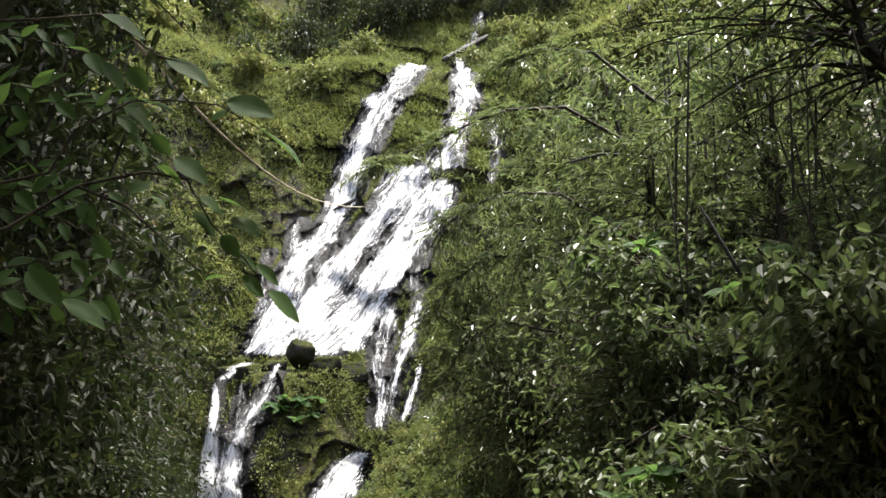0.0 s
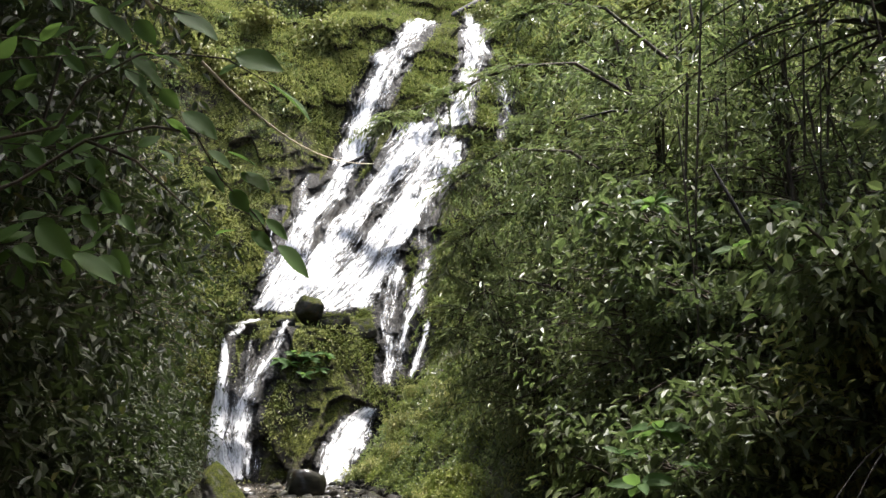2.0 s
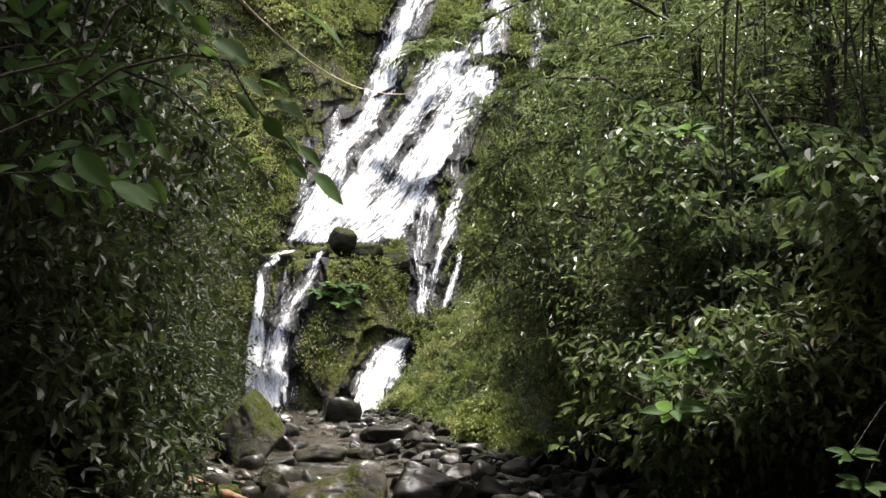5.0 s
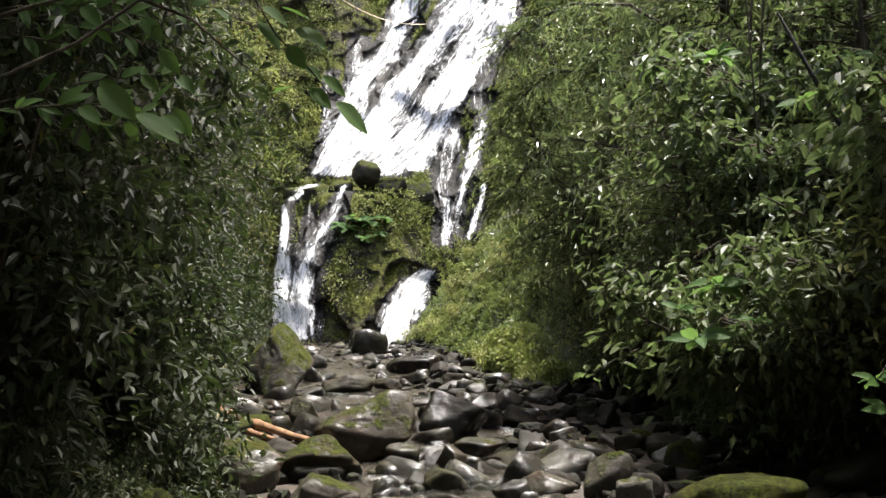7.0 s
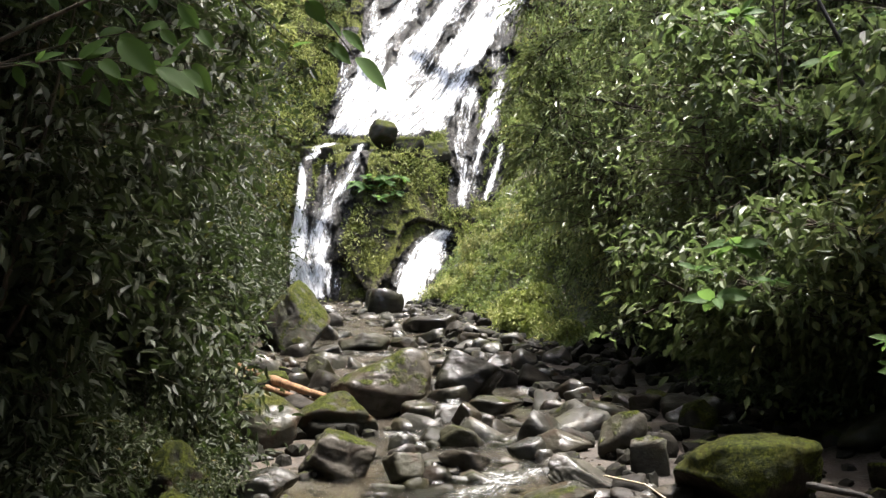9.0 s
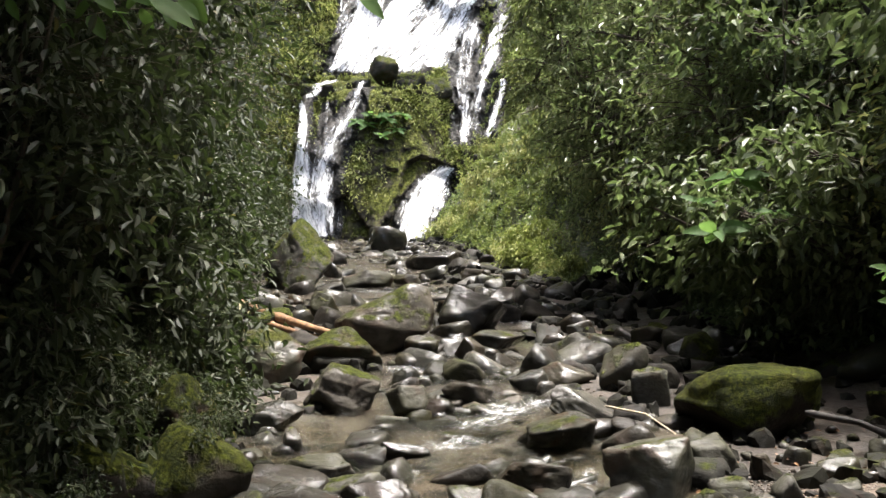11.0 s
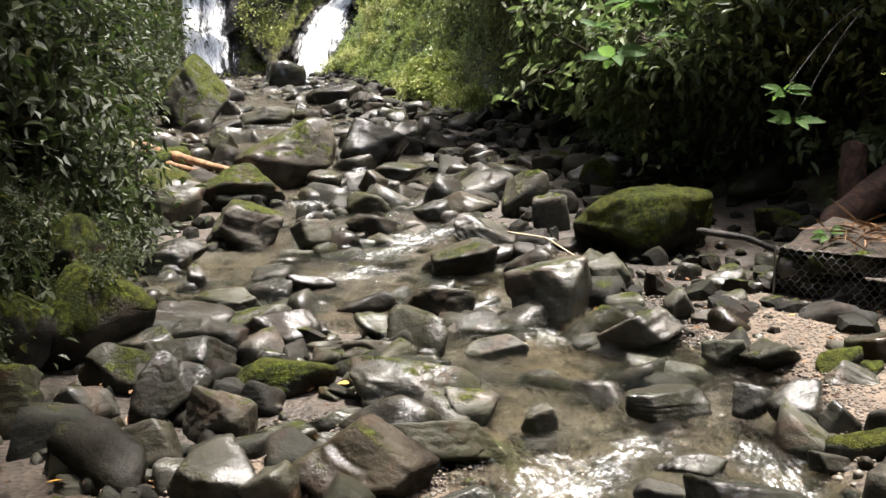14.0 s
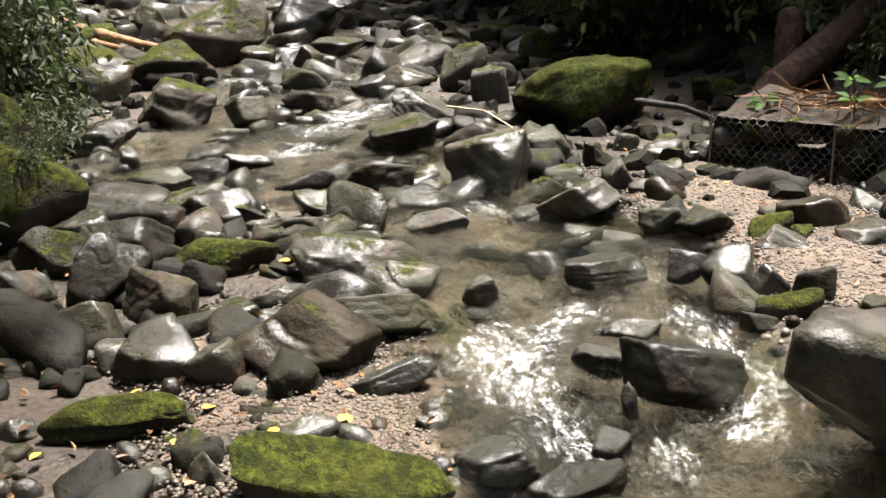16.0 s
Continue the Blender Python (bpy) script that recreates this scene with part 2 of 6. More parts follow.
def foam_material(name, cover, along, fine=9.0, contrast=4.6, soft=0.24, most=0.75, drop=7.5):
    """Falling or broken water: white strands along the flow with clear gaps between them."""
    k = Mat(name)
    uv = k.add("ShaderNodeUVMap").outputs[0]
    s = k.noise(1.0, 6, 0.66, k.stretch(fine, along, 1.0, uv), 0.6)
    f = k.noise(1.0, 4, 0.65, k.stretch(fine * 3.1, along * 4.0, 1.0, uv), 0.5)
    att = k.add("ShaderNodeAttribute")
    att.attribute_name = "edge"
    e = att.outputs["Fac"]
    drops = k.noise(drop, 4, 0.72, k.stretch(1.0, 1.0, 0.6, k.world()))
    a = k.math("ADD", k.math("ADD", k.math("MULTIPLY", s, 0.50), k.math("MULTIPLY", f, 0.32)), k.math("MULTIPLY", drops, 0.18))
    a = k.math("ADD", k.math("MULTIPLY", k.math("SUBTRACT", a, 0.5), contrast), k.math("MULTIPLY", k.math("SUBTRACT", e, 0.5), 1.7))
    a = k.ramp(k.math("ADD", a, cover), -soft, soft, 0.0, most)
    a = k.math("MULTIPLY", a, k.ramp(e, -0.1, 0.25))
    k.put(k.b.inputs["Alpha"], a)
    k.bump(k.math("ADD", s, f), 0.35, 0.06)
    m = k.done((0.66, 0.66, 0.645), 0.5, 0.25)
    lean, add, unit = k.add("ShaderNodeVectorMath"), k.add("ShaderNodeVectorMath"), k.add("ShaderNodeVectorMath")
    lean.operation, add.operation, unit.operation = "SCALE", "ADD", "NORMALIZE"
    bump = k.b.inputs["Normal"].links[0].from_socket
    k.link(bump, lean.inputs[0])
    lean.inputs["Scale"].default_value = 0.35
    k.link(lean.outputs[0], add.inputs[0])
    add.inputs[1].default_value = (0.0, -0.30, 0.80)
    k.link(add.outputs[0], unit.inputs[0])
    k.link(unit.outputs[0], k.b.inputs["Normal"])
    tl = k.add("ShaderNodeBsdfTranslucent")
    tl.inputs["Color"].default_value = (0.72, 0.72, 0.70, 1.0)
    clear = k.add("ShaderNodeBsdfTransparent")
    body, veil = k.add("ShaderNodeMixShader"), k.add("ShaderNodeMixShader")
    k.b.inputs["Alpha"].default_value = 1.0
    for link in list(k.b.inputs["Alpha"].links):
        k.t.links.remove(link)
    body.inputs[0].default_value = 0.2
    k.link(k.b.outputs[0], body.inputs[1]), k.link(tl.outputs[0], body.inputs[2])
    k.put(veil.inputs[0], a)
    k.link(clear.outputs[0], veil.inputs[1]), k.link(body.outputs[0], veil.inputs[2])
    k.link(veil.outputs[0], k.out.inputs["Surface"])
    return m


FALL = foam_material("falling_water", -0.70, 0.42, 2.6, 9.5, 0.75, 0.85, 7.0)
RAPID = foam_material("broken_water", -1.30, 6.0, 17.0, 11.0, 0.95, 0.68, 40.0)


def water_material():
    k = Mat("stream_water")
    w = k.world()
    a = k.noise(9.0, 5, 0.62, k.stretch(1.2, 0.8, 1.0, w), 0.8)
    b = k.noise(45, 3, 0.6, w, 0.4)
    k.bump(k.math("ADD", a, k.math("MULTIPLY", b, 0.25)), 1.0, 0.10)
    k.b.inputs["Transmission Weight"].default_value = 1.0
    k.b.inputs["IOR"].default_value = 1.33
    return k.done((0.42, 0.42, 0.36), 0.02, 0.5)


# ---- mesh helpers ----
def mesh_from(name, verts, faces, material, smooth=True):
    """A mesh object from arrays; faces is an (n, 3) or (n, 4) array."""
    verts, faces = np.asarray(verts, np.float32), np.asarray(faces, np.int32)
    me = bpy.data.meshes.new(name)
    n, c = faces.shape
    me.vertices.add(len(verts))
    me.vertices.foreach_set("co", verts.ravel())
    me.loops.add(n * c)
    me.loops.foreach_set("vertex_index", faces.ravel())
    me.polygons.add(n)
    me.polygons.foreach_set("loop_start", np.arange(0, n * c, c, dtype=np.int32))
    me.polygons.foreach_set("use_smooth", np.full(n, smooth, bool))
    me.update(calc_edges=True)
    me.materials.append(material)
    return new(name, me)


def grid_faces(nu, nv):
    i = np.arange(nu * nv).reshape(nu, nv)
    return np.stack([i[:-1, :-1], i[1:, :-1], i[1:, 1:], i[:-1, 1:]], -1).reshape(-1, 4)


WAVES = np.random.default_rng(11)
FREQ = WAVES.normal(size=(48, 3))
PHASE = WAVES.uniform(0, 6.28, 48)


def rough(p, scale, octaves=3):
    """Cheap smooth noise in about -1..1 at points p (n, 3)."""
    total, amp, k = 0, 1.0, 0
    for o in range(octaves):
        q = p * (scale * 2.1 ** o)
        part = sum(np.sin(q @ FREQ[(k + j) % 48] + PHASE[(k + j) % 48] + 1.7 * np.sin(q @ FREQ[(k + j + 5) % 48])) for j in range(4))
        total = total + amp * part / 2.4
        amp *= 0.5
        k += 7
    return total / 1.6


def join(pieces):
    vs, fs, n = [], [], 0
    for v, f in pieces:
        vs.append(v), fs.append(f + n)
        n += len(v)
    return np.concatenate(vs), np.concatenate(fs)


def smooth(a):
    a = np.clip(a, 0, 1)
    return a * a * (3 - 2 * a)


def part(ob, name, parent, label=""):
    ob.name = name
    ob.parent = parent
    return tagged(ob, label)


# ---- the lie of the land ----
BED_Y = [-65, 2.6, 6.5, 9.1, 13.0, 18.2, 23.4, 31.2, 39.0, 46.8, 52.0, 78.0]
BED_Z = [-0.78, -0.104, 0.0, 0.065, 0.195, 0.455, 0.715, 1.235, 1.82, 2.405, 2.795, 5.2]
CH_Y = [-60, 1.5, 3.9, 5.6, 6.8, 7.8, 9.1, 10.4, 13, 17, 22, 26, 34, 44, 53]
CH_X = [3, 1.2, 1.04, 1.24, 0.6, -0.4, -1.0, -0.65, -0.9, -1.6, -3.0, -4.7, -6.5, -7.8, -9.0]
CH_W = [1.5, 0.9, 0.75, 0.95, 0.75, 1.6, 2.1, 1.6, 1.2, 1.6, 2.0, 2.6, 3.2, 3.4, 4.2]
LEFT_Y, LEFT_X = [-60, 2.6, 5.2, 7.8, 11.7, 15.6, 23, 34, 44, 52], [-2.8, -2.4, -2.55, -3.0, -4.0, -5.5, -7.7, -10.2, -11.4, -13.4]
RIGHT_Y, RIGHT_X = [-60, 2.6, 6.5, 10.4, 17, 26, 34, 44, 50, 56], [3.2, 3.2, 4.6, 3.8, 2.8, 1.4, -0.5, -3.2, -4.6, -6]


def bed(y):
    return np.interp(y, BED_Y, BED_Z)


def blocks(x, z, size, seed):
    """Angular blocks: each cell of a jittered grid stands out by its own amount and leans its own way."""
    u, v = x / size, z / (size * 1.3)
    ci, cj = np.floor(u), np.floor(v)
    best, value = np.full(u.shape, 99.0), np.zeros(u.shape)
    for a in (-1, 0, 1):
        for b in (-1, 0, 1):
            i, j = ci + a, cj + b
            h = [np.modf(np.abs(np.sin(i * p + j * q + seed) * 43758.5453))[0] for p, q in ((12.9, 78.2), (39.3, 11.1), (73.1, 52.2), (26.6, 91.7))]
            du, dv = u - (i + h[0]), v - (j + h[1])
            d = du * du + dv * dv
            near = d < best
            best = np.where(near, d, best)
            value = np.where(near, h[2] - 0.5 + 0.9 * (h[3] - 0.5) * du + 0.6 * (h[0] - 0.2) * dv, value)
    return value


def land(x, y):
    """Height of the ground."""
    x, y = np.asarray(x, float), np.asarray(y, float)
    p = np.stack([x, y, 0 * x], -1)
    c = np.abs(x - np.interp(y, CH_Y, CH_X)) / np.interp(y, CH_Y, CH_W)
    z = bed(y) + 0.05 - 0.24 * smooth((1.15 - c) / 0.45) + 0.05 * rough(p, 0.9)
    l = np.maximum(0, np.interp(y, LEFT_Y, LEFT_X) - x)
    r = np.maximum(0, x - np.interp(y, RIGHT_Y, RIGHT_X))
    z = z + np.interp(l, [0, 0.5, 4.0, 12, 40, 300], [0, 0.7, 8.0, 15, 34, 90])
    flat = 2.8 * smooth((36 - y) / 14)
    z = z + np.minimum(r, flat) * 0.16 + np.interp(np.maximum(0, r - flat), [0, 5, 14, 40, 300], [0, 6.5, 13, 30, 80])
    b = np.maximum(0, -6 - y)
    z = z + 0.3 * b * np.exp(-b / 60)
    wild = smooth((l + r) / 2.0)
    return z + wild * ((0.5 + 0.6 * smooth((y - 26) / 8)) * blocks(x + 0.3 * rough(p, 0.8, 2), y, 1.5, 3.0) + 0.3 * blocks(x, y + 0.3 * rough(p, 0.8, 2), 0.6, 7.0) + 0.35 * rough(p, 0.35) + 1.5 * rough(p, 0.06, 2) * smooth((l + r - 6) / 10))


def cliff_y(x, z):
    """How far back the fall's rock face lies, at x and height z."""
    x, z = np.asarray(x, float) / 1.3, np.asarray(z, float) / 1.3
    y = np.interp(z, [-2, 2, 9, 18, 29.5, 31, 36, 60], [40, 40.6, 43, 47.8, 54, 57, 62, 80])
    ledge = smooth((x + 10.4) / 0.8) * smooth((-3.4 - x) / 1.3) * smooth((9.2 - z) / 0.8)
    y = y - 1.9 * ledge - 1.1 * np.maximum(0, -12.5 - x) - 1.0 * np.maximum(0, x - 3.0)
    return 1.3 * y


def cliff_at(x, z):
    """A point on the rock face with its relief."""
    p = np.stack([np.asarray(x, float), 0 * np.asarray(x, float), np.asarray(z, float)], -1)
    flow = p * np.array([1.0, 1.0, 0.45])
    xx, zz = p[..., 0] + 0.3 * rough(p, 0.9, 2), p[..., 2] + 0.3 * rough(p + 9.0, 0.9, 2)
    return cliff_y(x, z) + 0.9 * rough(p, 0.16, 2) + 0.75 * blocks(xx, zz, 2.6, 1.0) + 0.32 * blocks(xx, zz, 0.95, 5.0) + 0.13 * rough(flow, 2.6, 3)


def build_land():
    a = np.concatenate([np.linspace(-260, -22, 26)[:-1], np.linspace(-22, -6, 54)[:-1], np.linspace(-6, 6, 150)[:-1], np.linspace(6, 22, 54)[:-1], np.linspace(22, 260, 26)])
    b = np.concatenate([np.linspace(-260, -6, 34)[:-1], np.linspace(-6, 1.5, 26)[:-1], np.linspace(1.5, 14, 150)[:-1], np.linspace(14, 58, 150)[:-1], np.linspace(58, 320, 24)])
    x, y = np.meshgrid(a, b, indexing="ij")
    z = land(x, y)
    z = z + 0.55 * np.maximum(0, y - 60)
    ob = mesh_from("ground", np.stack([x, y, z], -1).reshape(-1, 3), grid_faces(len(a), len(b)), GROUND)
    across = np.abs(x - np.interp(y, CH_Y, CH_X)) / np.interp(y, CH_Y, CH_W)
    ob.data.attributes.new("stream", "FLOAT", "POINT").data.foreach_set("value", (smooth((1.15 - across) / 0.3) * smooth((13 - y) / 4)).astype(np.float32).ravel())
    return tagged(ob, "dark gravel, sand and leaf litter on the gorge floor", "ground", kind="structure")


def build_cliff():
    a = np.concatenate([np.linspace(-70, -22, 50)[:-1], np.linspace(-22, 8, 380)[:-1], np.linspace(8, 70, 60)])
    b = np.concatenate([np.linspace(-1, 46, 520)[:-1], np.linspace(46, 110, 40)])
    x, z = np.meshgrid(a, b, indexing="ij")
    y = cliff_at(x, z)
    ob = mesh_from("rock_face", np.stack([x, y, z], -1).reshape(-1, 3), grid_faces(len(a), len(b))[:, ::-1], CLIFF)
    at = ob.data.attributes.new("wet", "FLOAT", "POINT")
    at.data.foreach_set("value", smooth(1.0 - strand_gap(x.ravel(), z.ravel()) / 0.5).astype(np.float32))
    return tagged(ob, "steep mossy brown rock face behind the waterfall", "cliff", kind="structure")


GROUND, CLIFF, WATER = ground_material(), cliff_material(), water_material()
build_land()


def build_water():
    b = np.concatenate([np.linspace(-4, 2, 20)[:-1], np.linspace(2, 14, 400)[:-1], np.linspace(14, 54, 420)])
    s = np.linspace(-1.3, 1.3, 84)
    y, t = np.meshgrid(b, s, indexing="ij")
    x = np.interp(y, CH_Y, CH_X) + t * np.interp(y, CH_Y, CH_W)
    p = np.stack([x * 1.3, y, 0 * x], -1)
    z = bed(y) + 0.015 + 0.016 * rough(p, 1.6, 2) + 0.040 * np.abs(rough(p, 3.6, 2)) + 0.026 * np.abs(rough(p, 9.0, 2)) + 0.016 * np.abs(rough(p * np.array([1.0, 0.55, 1.0]), 26.0, 2)) * smooth((15 - y) / 4)
    ob = mesh_from("water", np.stack([x, y, z], -1).reshape(-1, 3), grid_faces(len(b), len(s))[:, ::-1], WATER)
    ob.visible_shadow = False
    return tagged(ob, "clear shallow brown stream water with ripples", "water", kind="structure")


build_water()


# ---- running white water ----
def ribbon(centre, half, seed, step=0.12):
    """A smooth path of water: its points, half widths and length run, from rough points and half widths."""
    centre, half = np.asarray(centre, float), np.asarray(half, float)
    d = np.concatenate([[0], np.cumsum(np.linalg.norm(np.diff(centre, axis=0), axis=1))])
    n = max(6, int(d[-1] / step))
    t = np.linspace(0, d[-1], n)
    # a smooth path through the points
    ts = np.convolve(np.pad(t, 2, mode="edge"), np.ones(5) / 5, "valid")
    c = np.stack([np.interp(ts, d, centre[:, k]) for k in range(3)], -1)
    h = np.interp(ts, d, half)
    wob = 1 + 0.22 * rough(np.stack([t * 0 + seed * 3.1, t, t * 0], -1), 1.4 / max(0.4, h.mean()), 2)
    return c, h * wob, t


def sheet(name, xyz, edge, u, t, material):
    nu, nv = xyz.shape[:2]
    ob = mesh_from(name, xyz.reshape(-1, 3), grid_faces(nu, nv), material)
    me = ob.data
    layer = me.uv_layers.new(name="UVMap")
    uv = np.stack([u, t], -1).reshape(-1, 2)
    index = np.zeros(len(me.loops), np.int32)
    me.loops.foreach_get("vertex_index", index)
    layer.data.foreach_set("uv", uv[index].astype(np.float32).ravel())
    at = me.attributes.new("edge", "FLOAT", "POINT")
    at.data.foreach_set("value", edge.astype(np.float32).ravel())
    return ob


waterfall = tagged(new("waterfall"), "tall white waterfall in many strands over mossy rock", "waterfall")
waterfall.location = (-8, 52, 2.8)
STRANDS = []


def fall_stream(points, seed, density=1.0):
    """One stream of the waterfall: (x, height, half width) from top to bottom, two veils of water lying on the rock face."""
    p = np.asarray(points, float)
    STRANDS.append(p)
    centre = np.stack([p[:, 0], cliff_y(p[:, 0], p[:, 1]), p[:, 1]], -1)
    c, h, t = ribbon(centre, p[:, 2], seed, step=0.11)
    for layer in range(2):
        v = np.linspace(-1, 1, int(np.clip(h.mean() * 14, 9, 40)))
        q = np.stack([t * 0 + seed * 2.3 + layer, t, t * 0], -1)
        left, right = 1 + 0.30 * rough(q, 1.1, 3), 1 + 0.30 * rough(q + 40.0, 1.1, 3)
        across = np.where(v[None] < 0, left[:, None], right[:, None]) * v[None] * (1.15 - 0.12 * layer)
        x = c[:, None, 0] + h[:, None] * across
        z = np.repeat(c[:, None, 2], len(v), 1) + 0.10 * rough(np.stack([x, 0 * x, t[:, None] + 0 * x], -1), 1.6, 2)
        y = cliff_at(x, z)
        y = np.minimum(np.minimum(y, cliff_at(x, z + 0.35)), cliff_at(x, z - 0.35))
        pad = np.pad(y, ((5, 5), (0, 0)), mode="edge")
        y = sum(pad[m:m + len(t)] for m in range(11)) / 11 - 0.10 - 0.11 * layer - 0.03 * (seed % 4) - 0.05 * np.abs(rough(np.stack([x * 2.2, 0 * x, z * 0.5], -1), 1.7, 3))
        pulse = 0.20 * rough(np.stack([x * 0.9, 0 * x, t[:, None] * 0.55 + 0 * x], -1) + seed, 1.0, 2)
        fade = smooth(t / 0.7 + 0.35) * smooth((t[-1] - t) / 0.5 + 0.3)
        e = ((1 - np.abs(v[None]) ** 1.8) * density + pulse - 0.12 * layer) * fade[:, None]
        ob = sheet("strand", np.stack([x, y, z], -1), e, h[:, None] * across + 7.1 * layer + 11.3 * seed, np.repeat(t[:, None], len(v), 1) + 3.3 * layer + seed, FALL)
        tagged(ob, kind="stuff")
        ob.parent = waterfall
        ob.matrix_parent_inverse = Matrix.Translation(-waterfall.location)


def rapid(points, seed):
    """Broken white water on the stream: (x, y, half width) along the flow."""
    p = np.asarray(points, float)
    centre = np.stack([p[:, 0], p[:, 1], bed(p[:, 1])], -1)
    c, h, t = ribbon(centre, p[:, 2], seed, step=0.03)
    along = np.gradient(c, axis=0)
    along /= np.linalg.norm(along, axis=1)[:, None] + 1e-9
    side = np.stack([along[:, 1], -along[:, 0], 0 * along[:, 0]], -1)
    v = np.linspace(-1, 1, 16)
    xyz = c[:, None] + side[:, None] * (2.0 * h[:, None] * v[None])[..., None]
    xyz[..., 2] = bed(xyz[..., 1]) + 0.035 + 0.02 * (1 - v[None] ** 2) + 0.02 * rough(xyz, 9, 3)
    edge = (1 - np.abs(v[None]) ** 1.4) * (smooth(t / 0.15) * smooth((t[-1] - t) / 0.15))[:, None]
    ob = sheet("rapid", xyz, edge - 0.3 * (1 - edge), np.repeat(v[None], len(t), 0) * h[:, None] * 2 + seed, np.repeat(t[:, None], 16, 1), RAPID)
    return tagged(ob, "patch of white broken water in the stream", "rapid", "rapids of the stream")


def strand_gap(x, z):
    """Distance from the nearest strand of the fall, across."""
    gap = np.full(len(x), 99.0)
    for p in STRANDS:
        q = p[::-1]
        inside = (z > q[0, 1]) & (z < q[-1, 1])
        d = np.abs(x - np.interp(z, q[:, 1], q[:, 0])) - np.interp(z, q[:, 1], q[:, 2])
        gap = np.where(inside, np.minimum(gap, d), gap)
    return gap


fall_stream([(-1.56, 41.90, 0.40), (-3.02, 36.77, 1.26), (-4.49, 34.03, 1.57), (-5.40, 31.26, 1.61), (-6.24, 28.37, 1.47), (-6.75, 25.67, 1.26), (-7.20, 23.62, 1.08), (-8.00, 21.68, 1.21), (-8.91, 19.83, 1.25), (-9.51, 18.19, 1.30), (-9.89, 16.16, 1.41), (-10.64, 14.16, 1.04), (-11.27, 12.82, 0.68)], 0, 1.0)
fall_stream([(1.38, 42.37, 0.50), (1.70, 37.31, 1.00), (1.92, 34.99, 1.15), (1.19, 32.47, 1.11), (0.66, 29.79, 0.99), (-0.36, 27.27, 1.81)], 1, 0.9)
fall_stream([(-1.57, 27.54, 2.01), (-2.71, 25.67, 1.65), (-3.98, 23.62, 1.38), (-5.20, 21.68, 1.50), (-6.28, 19.83, 1.69), (-7.19, 17.84, 1.72), (-8.19, 15.95, 1.93), (-9.28, 14.16, 2.07), (-10.40, 12.56, 1.69)], 2, 1.0)
fall_stream([(-0.56, 26.46, 1.67), (-1.50, 24.12, 1.47), (-2.59, 21.92, 1.13), (-3.44, 20.05, 1.32), (-4.59, 17.84, 1.50), (-6.02, 15.75, 2.09), (-7.21, 13.77, 2.39), (-8.40, 12.45, 2.36)], 3, 0.92)
fall_stream([(0.24, 25.93, 0.95), (-0.72, 23.13, 0.91), (-1.82, 21.21, 0.97), (-2.77, 19.51, 0.87), (-3.35, 17.84, 0.86), (-4.31, 15.95, 1.12), (-5.06, 14.35, 1.16), (-5.73, 12.93, 1.01)], 4, 1.1)
fall_stream([(-3.27, 16.16, 0.49), (-3.66, 14.16, 0.82), (-3.83, 12.26, 0.73), (-3.68, 10.50, 0.52), (-3.69, 9.15, 0.58), (-3.68, 8.11, 0.45)], 5, 0.75)
fall_stream([(-1.47, 16.57, 0.35), (-1.78, 14.75, 0.48), (-2.20, 13.01, 0.47), (-2.68, 11.54, 0.46), (-3.03, 10.16, 0.49), (-3.30, 8.82, 0.45)], 6, 0.85)
fall_stream([(-1.39, 12.26, 0.27), (-1.56, 10.84, 0.33), (-1.92, 9.65, 0.32), (-2.28, 8.56, 0.26)], 7, 0.85)
fall_stream([(-1.85, 22.64, 0.61), (-1.44, 20.51, 0.66), (-1.58, 18.27, 0.57), (-1.72, 16.57, 0.35)], 8, 0.45)
fall_stream([(-9.01, 11.52, 0.26), (-9.38, 10.36, 0.44), (-9.85, 9.13, 0.63), (-10.43, 7.83, 0.81), (-10.81, 6.87, 0.99), (-10.90, 5.61, 0.92), (-10.95, 4.24, 0.91), (-10.88, 2.80, 0.90)], 9, 0.85)
fall_stream([(-10.92, 10.47, 0.25), (-10.78, 8.97, 0.31), (-10.88, 7.67, 0.31)], 10, 0.55)
fall_stream([(-11.31, 12.09, 0.61), (-11.72, 11.08, 0.45), (-12.43, 10.58, 0.38)], 11, 1.0)
fall_stream([(-12.63, 10.61, 0.32), (-12.30, 9.31, 0.32), (-12.07, 7.99, 0.44), (-12.18, 6.71, 0.74), (-12.02, 5.15, 0.86), (-11.74, 3.93, 0.97), (-11.17, 2.74, 1.08)], 12, 1.25)
fall_stream([(-4.16, 7.00, 0.32), (-4.82, 6.20, 0.74), (-5.36, 5.15, 1.02), (-5.75, 3.94, 1.01), (-5.97, 2.47, 0.82)], 13, 1.15)
fall_stream([(-9.71, 23.47, 0.46), (-9.75, 21.92, 0.53), (-9.74, 20.05, 0.44), (-9.79, 18.71, 0.29)], 14, 0.7)
fall_stream([(-11.27, 20.51, 0.30), (-11.31, 18.71, 0.18), (-11.20, 16.57, 0.18)], 15, 0.6)
fall_stream([(4.40, 54.16, 0.53), (3.63, 51.27, 0.68), (3.30, 48.06, 0.60), (2.06, 43.92, 0.51)], 16, 0.8)
fall_stream([(3.59, 33.09, 0.43), (3.97, 30.33, 0.58), (3.88, 28.10, 0.41), (3.31, 25.93, 0.32)], 17, 0.65)
build_cliff()
rapid([(0.46, 4.66, 0.14), (0.61, 4.29, 0.19), (0.48, 3.89, 0.15), (0.51, 3.58, 0.12)], 0)
rapid([(1.68, 4.01, 0.14), (1.65, 3.68, 0.13), (1.45, 3.40, 0.14), (1.25, 3.17, 0.13)], 1)
